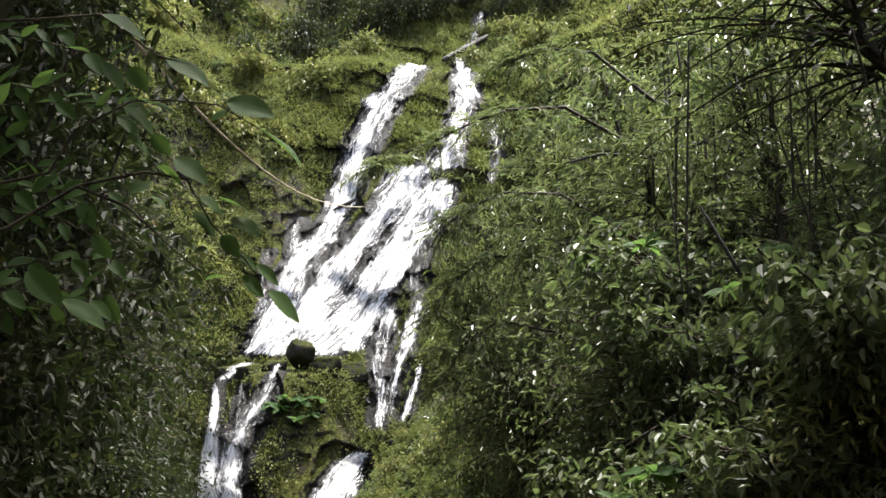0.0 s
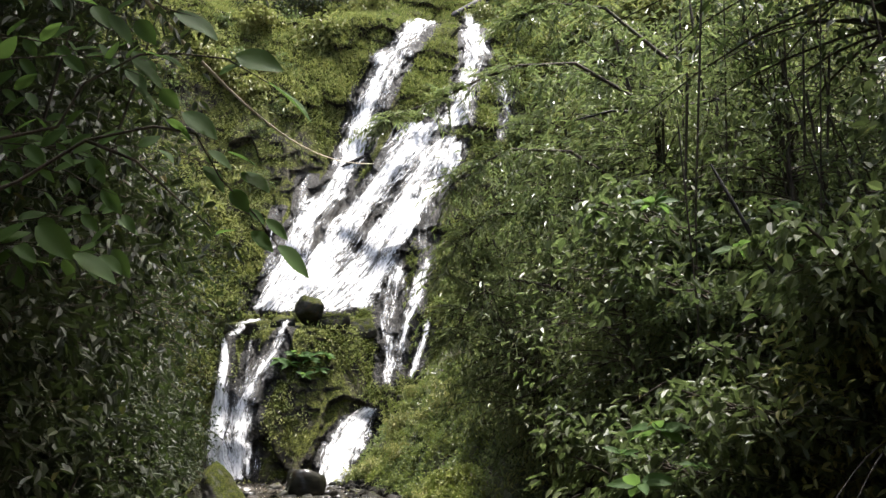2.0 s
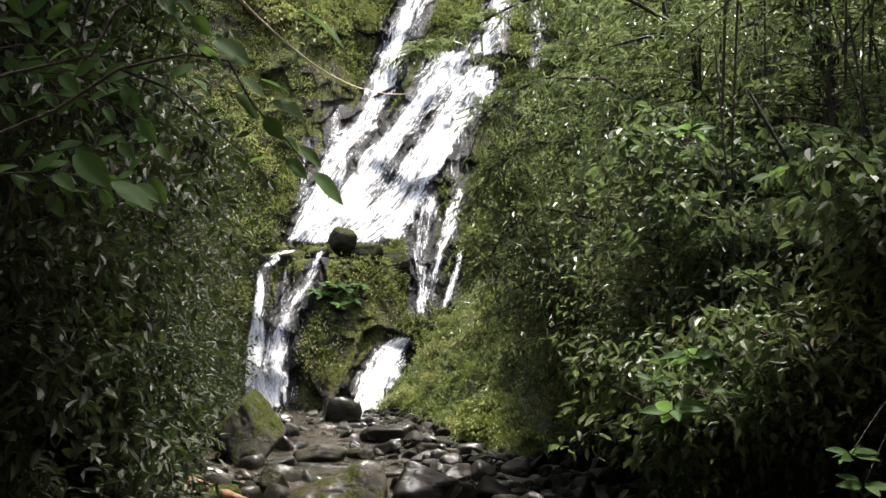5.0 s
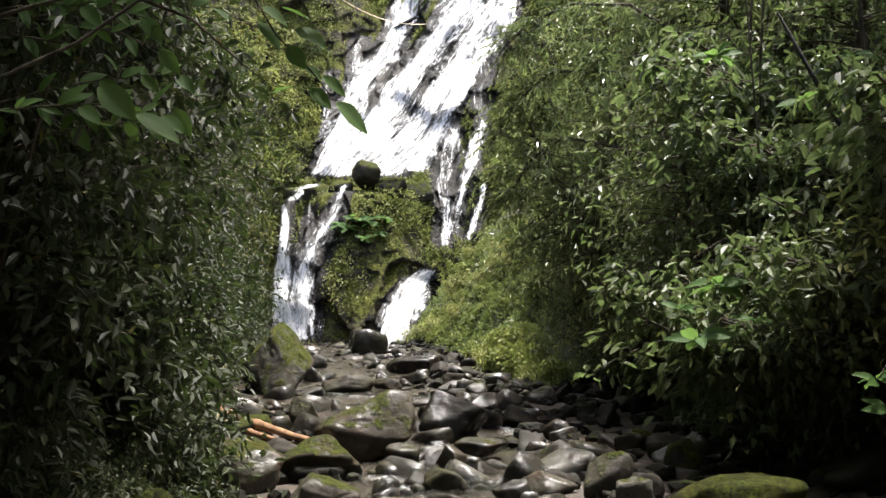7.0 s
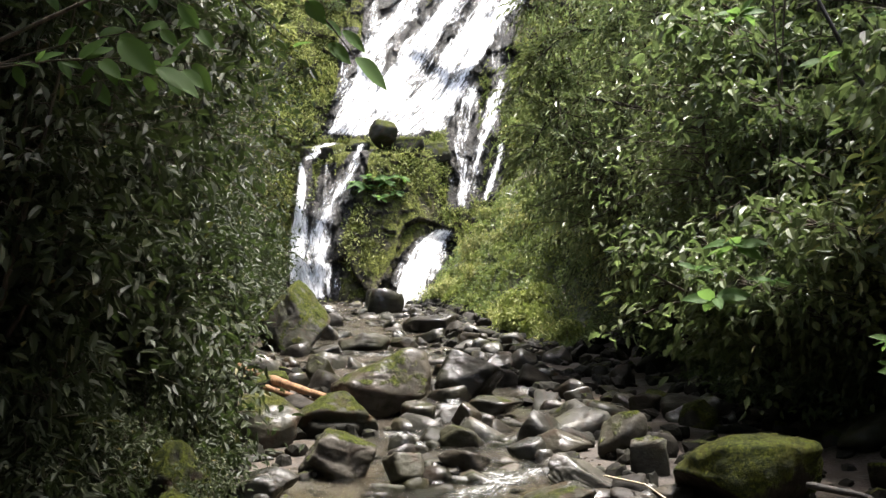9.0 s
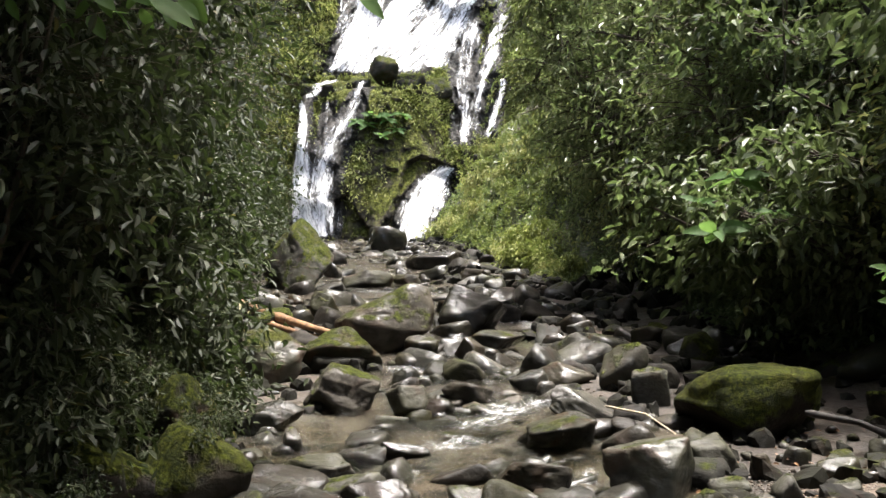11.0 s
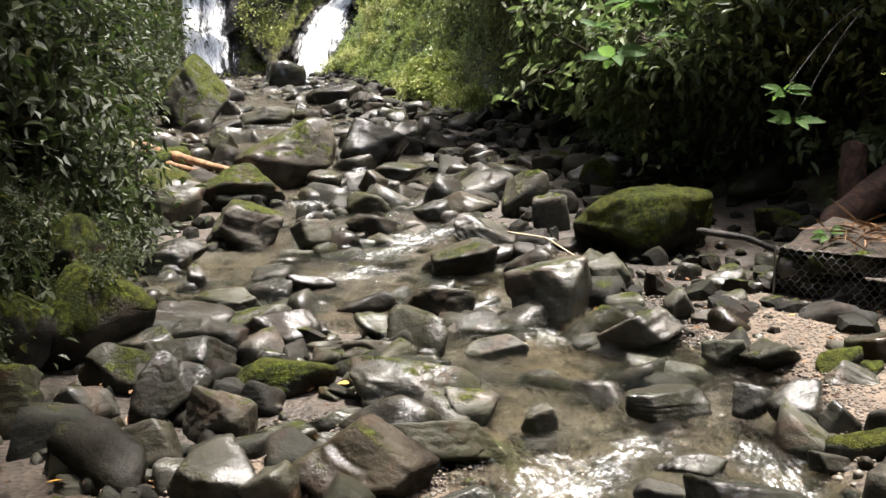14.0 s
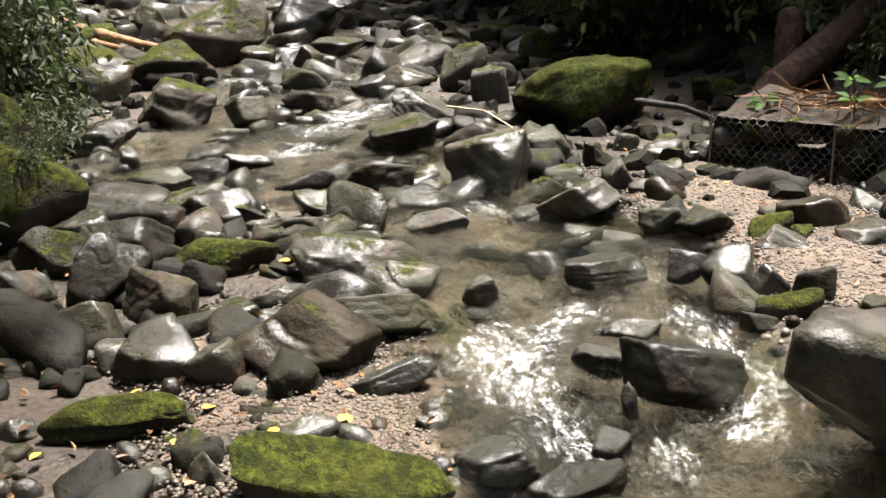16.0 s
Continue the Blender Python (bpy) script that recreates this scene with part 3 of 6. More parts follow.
rapid([(0.75, 4.14, 0.13), (0.67, 3.71, 0.14), (0.72, 3.36, 0.13), (0.80, 3.08, 0.13)], 2)
rapid([(0.45, 3.45, 0.11), (0.54, 3.19, 0.13)], 3)
rapid([(-0.53, 9.34, 0.22), (-0.71, 8.87, 0.26), (-0.99, 8.59, 0.20)], 4)
rapid([(0.14, 4.57, 0.09), (0.32, 4.40, 0.11)], 5)
rapid([(1.55, 4.77, 0.07), (1.56, 4.42, 0.14), (1.56, 4.02, 0.15), (1.58, 3.73, 0.10)], 6)
rapid([(1.25, 4.79, 0.15), (0.97, 4.59, 0.17), (0.73, 4.33, 0.16), (0.57, 3.99, 0.14), (0.49, 3.68, 0.06)], 7)
rapid([(1.01, 3.46, 0.06), (1.05, 3.28, 0.10), (1.03, 3.08, 0.12), (1.00, 2.93, 0.12)], 8)
rapid([(0.53, 8.21, 0.08), (0.45, 7.58, 0.08), (0.40, 7.03, 0.08)], 9)
rapid([(0.65, 6.92, 0.15), (0.78, 6.62, 0.18), (0.94, 6.32, 0.15)], 10)
rapid([(0.23, 11.34, 0.17), (-0.10, 10.71, 0.24), (-0.39, 10.06, 0.33), (-0.70, 9.48, 0.25)], 11)
rapid([(0.97, 13.09, 0.07), (0.82, 11.79, 0.07)], 12)
rapid([(-1.25, 17.30, 0.12), (-1.17, 15.51, 0.09)], 13)
rapid([(-1.97, 13.75, 0.24), (-1.60, 13.19, 0.31), (-1.31, 12.53, 0.22)], 14)
rapid([(-0.84, 7.97, 0.14), (-1.04, 7.78, 0.21), (-1.19, 7.50, 0.18)], 15)
rapid([(-0.27, 20.20, 0.18), (0.01, 18.87, 0.24), (0.10, 17.70, 0.16)], 16)
rapid([(-4.61, 25.66, 0.15), (-3.53, 25.52, 0.33), (-2.83, 25.92, 0.15)], 17)
rapid([(-0.28, 20.32, 0.18), (-0.04, 18.98, 0.22)], 18)
rapid([(-1.28, 17.54, 0.12), (-1.22, 16.37, 0.11)], 19)
rapid([(-0.12, 13.79, 0.12), (0.07, 12.92, 0.14), (0.14, 12.00, 0.11)], 20)
rapid([(-0.44, 11.00, 0.13), (-0.19, 10.70, 0.22), (-0.41, 10.26, 0.21)], 21)
rapid([(-0.99, 10.70, 0.09), (-0.87, 10.10, 0.09)], 22)
rapid([(0.36, 4.46, 0.11), (0.46, 4.18, 0.13), (0.31, 3.96, 0.08)], 23)
rapid([(1.55, 5.19, 0.03), (1.50, 4.91, 0.04)], 24)
rapid([(0.89, 13.04, 0.06), (0.75, 11.97, 0.07)], 25)


# ---- stones ----
def ico(level):
    bm = bmesh.new()
    bmesh.ops.create_icosphere(bm, subdivisions=level, radius=1)
    bm.verts.ensure_lookup_table()
    v = np.array([w.co for w in bm.verts])
    f = np.array([[w.index for w in g.verts] for g in bm.faces])
    bm.free()
    return v / np.linalg.norm(v, axis=1)[:, None], f


ICO = {n: ico(n) for n in (2, 3, 4, 5)}


def stone_shape(seed, level, planes=13, sharp=14.0):
    """A boulder split along its bedding and worn by water, fitted into a box two across."""
    r = np.random.default_rng(seed)
    v, f = ICO[level]
    bedding = np.array([r.normal(0, 0.30), r.normal(0, 0.30), 1.0])
    bedding /= np.linalg.norm(bedding)
    n = r.normal(size=(planes, 3))
    n -= 0.45 * (n @ bedding)[:, None] * bedding
    n /= np.linalg.norm(n, axis=1)[:, None]
    n = np.concatenate([n, [bedding, -bedding]])
    h = np.append(r.uniform(0.55, 1.0, planes), r.uniform(0.45, 0.75, 2))
    q = np.maximum(v @ n.T, 1e-4) / h
    rad = 1 / (np.sum(q ** sharp, axis=1)) ** (1 / sharp)
    p = v * np.minimum(rad, 1.3)[:, None]
    layer = p @ bedding
    flaw = np.stack([layer * 3.2, 0.5 * p[:, 0], 0.5 * p[:, 1]], -1) + seed
    split = -0.045 * np.exp(-(rough(p * np.array([1, 1, 1.8]) + 2.3 * seed, 1.6, 2) / 0.07) ** 2)
    p = p * (1 + 0.055 * rough(p + seed * 1.7, 1.6, 2) + 0.034 * rough(flaw, 1.7, 3) + 0.024 * rough(p + seed, 5.5, 4) + split)[:, None]
    lo, hi = p.min(0), p.max(0)
    return (p - (lo + hi) / 2) / ((hi - lo) / 2), f


STONE_LABEL = {
    "stone": "dark grey river boulder lying in the stream bed",
    "wet": "glossy wet dark stone washed by the stream",
    "patchy": "tall brown boulder half covered with olive moss",
    "half": "grey boulder with patches of green moss on top",
    "deep": "broad boulder wrapped in thick green moss",
    "moss": "boulder thickly covered with bright green moss",
}
count = [100]


def boulder(x, y, w, d, h, look_of, undercut=0.0, seed=None):
    count[0] += 1
    s = seed or count[0]
    r = random.Random(s)
    big = w / max(1.5, y) > 0.03
    v, f = stone_shape(s, 5 if w / max(1.5, y) > 0.07 else 4 if big else 3, *((14, 8) if look_of == "deep" else (13, 12) if look_of == "moss" else (11, 20) if h < 0.55 * w else (r.randint(8, 12), r.choice((14, 20, 32)))))
    a = radians(r.uniform(-14, 14))
    p = v * np.array([w / 2, d / 2, h * 0.62])
    tilt = Euler((radians(r.uniform(-14, 14)), radians(r.uniform(-16, 16)), a)).to_matrix()
    p = p @ np.array(tilt).T
    if undercut:
        n = np.array([-0.55, -0.30, -0.78])
        n /= np.linalg.norm(n)
        p = p - n * np.maximum(0, p @ n - undercut * w + 0.02 * w * rough(p, 3.0, 2))[:, None]
    ob = mesh_from("boulder", p, f, ROCKS[look_of])
    ob.location = (x, y, float(bed(y)) + h * 0.40)
    return tagged(ob, STONE_LABEL[look_of], "rock", "boulders of the stream")


boulder(-0.17, 3.05, 0.79, 0.38, 0.26, 'moss')
boulder(-1.06, 3.72, 0.59, 0.28, 0.20, 'moss')
boulder(-1.68, 4.35, 0.22, 0.17, 0.09, 'stone')
boulder(-1.70, 4.55, 0.34, 0.26, 0.21, 'stone')
boulder(-1.42, 4.59, 0.30, 0.23, 0.26, 'stone')
boulder(-1.13, 4.90, 0.38, 0.29, 0.33, 'half')
boulder(-1.49, 5.29, 0.47, 0.37, 0.38, 'wet')
boulder(-1.95, 5.30, 0.35, 0.27, 0.27, 'stone')
boulder(-0.91, 5.67, 0.70, 0.54, 0.26, 'moss')
boulder(-0.46, 4.71, 0.34, 0.26, 0.11, 'stone')
boulder(-0.49, 5.11, 0.27, 0.21, 0.13, 'stone')
boulder(-0.28, 4.91, 0.16, 0.12, 0.14, 'stone')
boulder(-0.33, 4.27, 0.66, 0.46, 0.32, 'stone')
boulder(-0.74, 4.13, 0.27, 0.21, 0.22, 'stone')
boulder(-1.01, 4.27, 0.44, 0.34, 0.27, 'stone')
boulder(-0.76, 4.82, 0.32, 0.25, 0.15, 'stone')
boulder(-0.49, 3.92, 0.26, 0.13, 0.09, 'stone')
boulder(0.04, 3.96, 0.42, 0.20, 0.14, 'wet')
boulder(0.02, 4.60, 0.72, 0.34, 0.24, 'stone')
boulder(-0.13, 5.38, 0.78, 0.50, 0.30, 'stone')
boulder(0.18, 5.06, 0.31, 0.24, 0.21, 'stone')
boulder(0.56, 4.97, 0.21, 0.16, 0.16, 'stone')
boulder(0.42, 3.20, 0.34, 0.26, 0.15, 'wet')
boulder(0.68, 3.03, 0.36, 0.17, 0.12, 'wet')
boulder(-0.68, 3.69, 0.14, 0.11, 0.06, 'stone')
boulder(-0.56, 3.53, 0.18, 0.14, 0.07, 'wet')
boulder(-0.64, 3.24, 0.16, 0.12, 0.17, 'stone')
boulder(0.21, 3.61, 0.17, 0.13, 0.09, 'stone')
boulder(-0.86, 3.31, 0.14, 0.11, 0.06, 'stone')
boulder(-0.47, 3.77, 0.25, 0.12, 0.08, 'stone')
boulder(-1.48, 3.72, 0.18, 0.14, 0.11, 'stone')
boulder(-2.30, 6.40, 0.80, 0.62, 0.66, 'moss')
boulder(-2.72, 7.00, 0.90, 0.75, 0.95, 'moss')
boulder(-2.85, 5.95, 0.85, 0.70, 0.80, 'moss')
boulder(-2.48, 5.30, 0.62, 0.50, 0.36, 'half')
boulder(-3.20, 8.10, 0.90, 0.80, 1.00, 'moss')
boulder(-1.78, 6.92, 0.62, 0.5, 0.28, 'wet')
boulder(-1.3, 6.95, 0.56, 0.5, 0.26, 'stone')
boulder(-1.5, 6.45, 0.64, 0.5, 0.3, 'wet')
boulder(-1.05, 6.6, 0.56, 0.5, 0.28, 'wet')
boulder(-1.55, 6.02, 0.62, 0.5, 0.3, 'wet')
boulder(-1.98, 5.85, 0.52, 0.46, 0.28, 'half')
boulder(-1.88, 6.35, 0.46, 0.4, 0.26, 'stone')
boulder(-1.81, 6.55, 0.54, 0.41, 0.22, 'wet')
boulder(-1.34, 6.28, 0.32, 0.24, 0.18, 'wet')
boulder(-0.93, 6.92, 0.47, 0.36, 0.15, 'wet')
boulder(-0.50, 6.20, 0.69, 0.33, 0.23, 'stone')
boulder(-0.39, 6.72, 0.41, 0.32, 0.20, 'stone')
boulder(-0.10, 6.51, 0.42, 0.32, 0.36, 'stone')
boulder(-0.10, 6.08, 0.32, 0.25, 0.12, 'stone')
boulder(0.41, 6.35, 0.45, 0.34, 0.17, 'stone')
boulder(-0.53, 7.58, 0.49, 0.23, 0.16, 'wet')
boulder(0.03, 7.48, 0.61, 0.47, 0.25, 'wet')
boulder(-1.68, 7.63, 0.64, 0.31, 0.21, 'stone')
boulder(-1.09, 8.42, 0.49, 0.24, 0.16, 'wet')
boulder(0.91, 7.34, 0.71, 0.55, 0.45, 'stone')
boulder(0.30, 8.98, 0.70, 0.54, 0.31, 'stone')
boulder(0.58, 10.40, 0.77, 0.60, 0.31, 'stone')
boulder(1.51, 8.04, 0.59, 0.45, 0.36, 'stone')
boulder(1.41, 6.43, 0.60, 0.46, 0.28, 'stone')
boulder(1.82, 7.20, 0.25, 0.19, 0.16, 'stone')
boulder(2.02, 6.91, 0.31, 0.24, 0.14, 'stone')
boulder(1.84, 6.04, 0.29, 0.22, 0.20, 'stone')
boulder(2.11, 5.88, 0.40, 0.31, 0.21, 'stone')
boulder(2.47, 5.47, 0.39, 0.30, 0.17, 'stone')
boulder(2.84, 5.90, 0.52, 0.40, 0.27, 'stone')
boulder(3.36, 6.17, 0.32, 0.25, 0.18, 'stone')
boulder(2.97, 5.48, 0.38, 0.29, 0.18, 'stone')
boulder(2.49, 4.45, 0.22, 0.17, 0.14, 'stone')
boulder(1.28, 5.22, 0.50, 0.38, 0.17, 'wet')
boulder(1.73, 5.16, 0.25, 0.20, 0.19, 'wet')
boulder(1.90, 4.94, 0.31, 0.24, 0.26, 'wet')
boulder(2.07, 4.78, 0.21, 0.16, 0.21, 'wet')
boulder(2.27, 4.68, 0.26, 0.20, 0.23, 'wet')
boulder(1.87, 4.39, 0.23, 0.17, 0.11, 'wet')
boulder(1.99, 4.30, 0.20, 0.09, 0.07, 'wet')
boulder(1.21, 4.35, 0.37, 0.18, 0.12, 'wet')
boulder(1.27, 3.75, 0.56, 0.42, 0.28, 'wet', 0.0, 175)
boulder(0.97, 3.99, 0.28, 0.21, 0.15, 'wet')
boulder(0.85, 3.28, 0.19, 0.15, 0.12, 'wet')
boulder(1.00, 3.55, 0.07, 0.06, 0.18, 'wet')
boulder(1.84, 2.93, 0.9, 0.7, 0.66, 'stone', 0.10, 179)
boulder(2.12, 9.64, 1.46, 1.10, 0.72, 'deep', 0.22)
boulder(2.48, 9.98, 0.76, 0.66, 0.66, 'deep')
boulder(3.29, 12.47, 0.54, 0.42, 0.36, 'moss')
boulder(1.35, 10.95, 0.43, 0.33, 0.48, 'half')
boulder(1.15, 11.82, 0.60, 0.46, 0.65, 'half')
boulder(3.87, 12.73, 0.36, 0.28, 0.35, 'moss')
boulder(4.26, 12.66, 0.36, 0.28, 0.52, 'moss')
boulder(3.80, 10.55, 0.57, 0.44, 0.33, 'moss')
boulder(4.96, 13.04, 0.50, 0.39, 0.44, 'moss')
boulder(1.81, 7.80, 0.17, 0.13, 0.26, 'stone')
boulder(2.20, 8.28, 0.21, 0.16, 0.22, 'stone')
boulder(2.27, 7.96, 0.25, 0.19, 0.15, 'stone')
boulder(2.63, 8.31, 0.34, 0.17, 0.11, 'stone')
boulder(2.62, 7.80, 0.32, 0.25, 0.17, 'stone')
boulder(2.97, 8.46, 0.22, 0.17, 0.26, 'stone')
boulder(1.44, 9.90, 0.42, 0.32, 0.15, 'stone')
boulder(-0.46, 15.62, 0.93, 0.71, 0.35, 'stone')
boulder(-0.84, 12.89, 0.62, 0.47, 0.27, 'stone')
boulder(-0.84, 13.97, 0.46, 0.36, 0.45, 'stone')
boulder(0.47, 12.39, 0.74, 0.57, 0.33, 'stone')
boulder(0.02, 11.97, 0.47, 0.36, 0.26, 'wet')
boulder(-0.71, 11.25, 0.61, 0.47, 0.23, 'wet')
boulder(-1.29, 10.27, 0.47, 0.36, 0.36, 'stone')
boulder(-2.11, 10.73, 0.94, 0.72, 0.49, 'half')
boulder(-2.59, 13.53, 1.14, 0.88, 0.60, 'half')
boulder(-3.36, 12.41, 0.92, 0.70, 0.75, 'half')
boulder(-4.20, 12.37, 0.78, 0.60, 0.96, 'half')
boulder(-4.61, 17.42, 0.75, 0.58, 0.48, 'moss')
boulder(-2.32, 15.85, 1.73, 1.33, 0.92, 'half')
boulder(-3.78, 18.07, 0.55, 0.43, 0.72, 'half')
boulder(-1.60, 14.67, 0.53, 0.41, 0.38, 'stone')
boulder(-1.07, 18.00, 1.38, 1.06, 0.87, 'wet')
boulder(-1.34, 12.21, 0.26, 0.20, 0.15, 'stone')
boulder(-3.14, 11.24, 0.46, 0.35, 0.14, 'wet')
boulder(-2.60, 9.56, 0.74, 0.57, 0.29, 'wet')
boulder(-2.12, 8.59, 0.22, 0.17, 0.23, 'stone')
boulder(-6.61, 26.96, 2.13, 1.63, 1.87, 'patchy')
boulder(-6.26, 42.64, 1.85, 1.42, 1.15, 'wet')
boulder(-6.94, 35.35, 0.76, 0.58, 0.49, 'wet')
boulder(-4.42, 26.76, 1.46, 0.70, 0.49, 'stone')
boulder(-3.29, 33.26, 1.90, 0.91, 0.63, 'wet')
boulder(-2.84, 29.60, 0.98, 0.75, 0.35, 'wet')
boulder(-0.01, 22.50, 0.61, 0.47, 0.50, 'stone')
boulder(0.41, 20.04, 0.60, 0.46, 0.35, 'stone')
boulder(1.25, 15.65, 0.57, 0.43, 0.21, 'stone')
boulder(0.43, 15.52, 0.42, 0.32, 0.31, 'stone')
boulder(0.44, 18.86, 0.57, 0.44, 0.19, 'stone')
boulder(-7.72, 24.32, 0.76, 0.59, 0.46, 'wet')
boulder(-11.33, 37.80, 1.18, 0.91, 1.22, 'patchy')
boulder(-10.74, 32.87, 1.03, 0.80, 1.28, 'patchy')
boulder(-6.13, 30.11, 0.74, 0.57, 0.56, 'stone')
boulder(-1.42, 33.72, 0.61, 0.47, 0.52, 'wet')
boulder(-1.59, 28.10, 1.01, 0.78, 0.50, 'stone')
boulder(-3.44, 27.76, 0.84, 0.64, 0.33, 'stone')
boulder(-0.38, 28.19, 0.84, 0.65, 0.51, 'stone')
boulder(-0.85, 25.14, 0.60, 0.46, 0.45, 'stone')
boulder(0.78, 24.10, 0.72, 0.56, 0.43, 'stone')
boulder(1.56, 32.30, 1.06, 0.82, 0.59, 'half')
boulder(2.17, 27.77, 0.83, 0.64, 0.59, 'half')
boulder(1.92, 19.75, 0.48, 0.37, 0.48, 'stone')
boulder(0.94, 17.24, 0.52, 0.40, 0.30, 'stone')
boulder(4.24, 34.77, 1.15, 0.89, 0.64, 'half')
boulder(4.20, 25.89, 0.79, 0.60, 0.63, 'half')
boulder(3.08, 22.03, 0.67, 0.51, 0.39, 'stone')
boulder(3.68, 19.17, 0.70, 0.54, 0.46, 'half')
boulder(1.92, 16.10, 0.58, 0.45, 0.37, 'half')
boulder(2.42, 15.03, 0.64, 0.49, 0.34, 'stone')
boulder(5.67, 26.04, 0.80, 0.61, 0.48, 'half')


def scatter_stones():
    """Smaller stones between the boulders."""
    r = random.Random(5)
    kinds = {}
    for look_of in ("stone", "wet", "cobble", "bank", "moss"):
        kinds[look_of] = []
        for i in range(5):
            v, f = stone_shape(900 + 7 * i + len(look_of), 3, 12, 26)
            ob = mesh_from("stone", v * np.array([0.5, 0.42, 0.4]), f, ROCKS[look_of])
            kinds[look_of].append(ob.data)
            bpy.data.objects.remove(ob)
    far = {}
    spots = [(r.uniform(3.0, 12), 0) for i in range(110)] + [(3.0 + 3.6 * r.random(), 3) for i in range(80)] + [(5.6 + 9.5 * r.random(), 1) for i in range(110)] + [(r.uniform(12, 50), 2) for i in range(420)]
    for y, zone in spots:
        lo, hi = np.interp(y, LEFT_Y, LEFT_X) - 0.3, np.interp(y, RIGHT_Y, RIGHT_X) + (1.5 if y < 28 else 0.3)
        x = r.uniform(lo, hi)
        if zone == 1:
            x = np.interp(y, CH_Y, CH_X) + np.interp(y, CH_Y, CH_W) * r.uniform(-0.75, 1.2)
        if zone == 3:
            x = r.uniform(-2.4, 0.1)
        inside = abs(x - np.interp(y, CH_Y, CH_X)) / np.interp(y, CH_Y, CH_W) < 0.95
        size = (0.13 + 0.34 * r.random() ** 1.7, 0.20 + 0.36 * r.random() ** 1.4, 0.24 + 0.62 * r.random() ** 1.8, 0.09 + 0.22 * r.random() ** 1.5)[zone]
        look_of = r.choice(("wet", "stone", "wet")) if inside else r.choice(("stone", "cobble", "bank", "stone" if x < 2 else "moss"))
        z = float(land(x, y)) + (0.10 * size if not inside else 0.10 + 0.06 * size)
        m = pose(x, y, z, r.uniform(-24, 24), r.uniform(-24, 24), r.uniform(0, 360)) @ Matrix.Diagonal((size * r.uniform(0.8, 1.6), size * r.uniform(0.7, 1.2), size * r.uniform(0.6, 1.2), 1))
        data = r.choice(kinds[look_of])
        if zone == 2:
            far.setdefault(look_of, []).append((data, m))
            continue
        ob = new("stone", data)
        ob.matrix_world = m
        tagged(ob, "small " + {"stone": "dark grey stone on the stream bed", "wet": "wet dark stone in the stream", "cobble": "dark angular stone among the boulders", "bank": "dark stone with a little moss", "moss": "mossy green stone on the bank"}[look_of], "rock", "stones of the stream")
    for look_of, pieces in far.items():
        made = []
        for data, m in pieces:
            v = np.zeros(len(data.vertices) * 3, np.float32)
            data.vertices.foreach_get("co", v)
            a = np.array(m)
            made.append((v.reshape(-1, 3) @ a[:3, :3].T + a[:3, 3], ICO[3][1]))
        v, f = join(made)
        tagged(mesh_from("far_stones", v, f, ROCKS[look_of]), {"wet": "wet dark stones in the far stream", "moss": "mossy stones along the far bank"}.get(look_of, "dark stones strewn along the far stream"), "rocks", kind="stuff")


scatter_stones()


def gravel(name, label, seed, number, y_range, size_range, material, where):
    """Loose stones too many to count, in one mesh."""
    rng = np.random.default_rng(seed)
    shapes = [stone_shape(700 + seed + i, 2, 11, 30)[0] for i in range(4)] if size_range[1] > 0.09 else None
    v0, f0 = ICO[2] if shapes else (ICO1[0], ICO1[1])
    vs, fs, n = [], [], 0
    made = 0
    while made < number:
        u = rng.random()
        y = y_range[0] + (y_range[1] - y_range[0]) * u ** 1.5
        lo, hi = np.interp(y, LEFT_Y, LEFT_X) - 0.5, np.interp(y, RIGHT_Y, RIGHT_X) + (1.6 if y < 28 else 0.2)
        x = rng.uniform(lo, hi)
        if not where(x, y, rng):
            continue
        made += 1
        s = rng.uniform(*size_range) * (1 if y < 8 else 1 + 0.035 * (y - 8))
        a = rng.uniform(0, 6.28)
        base = shapes[rng.integers(4)] if shapes else v0
        p = base * np.array([0.55, 0.45, 0.42 if shapes else 0.32]) * s * rng.uniform(0.75, 1.3, 3)
        if shapes:
            p = p @ np.array(Euler((rng.normal(0, 0.35), rng.normal(0, 0.35), 0)).to_matrix()).T
        ca, sa = np.cos(a), np.sin(a)
        p = p @ np.array([[ca, sa, 0], [-sa, ca, 0], [0, 0, 1]])
        vs.append(p + np.array([x, y, float(land(x, y)) + 0.1 * s + (0.016 if size_range[1] < 0.06 else 0.0)]))
        fs.append(f0 + n)
        n += len(v0)
    ob = mesh_from(name, np.concatenate(vs), np.concatenate(fs), material, smooth=size_range[1] < 0.2)
    return tagged(ob, label, "gravel", kind="stuff")


def channel(x, y):
    return abs(x - np.interp(y, CH_Y, CH_X)) / np.interp(y, CH_Y, CH_W)


ICO1 = ico(1)
# sand bars: place and half sizes
BARS = [(2.55, 6.6, 1.0, 1.5), (2.9, 5.0, 0.9, 0.9), (-0.15, 3.7, 0.75, 0.75), (-0.75, 4.5, 0.45, 0.5), (-1.0, 7.5, 0.7, 0.4), (1.7, 17.0, 0.9, 1.6)]
PEBBLE = pebble_material()
gravel("cobbles", "dark wet cobbles filling the stream bed", 1, 420, (7.0, 50), (0.10, 0.26), ROCKS["cobble"], lambda x, y, g: channel(x, y) < 1.3 and g.random() < 0.7)
gravel("cobbles", "dark grey cobbles along the banks of the stream", 2, 900, (6.5, 50), (0.10, 0.30), ROCKS["bank"], lambda x, y, g: channel(x, y) > 0.9)
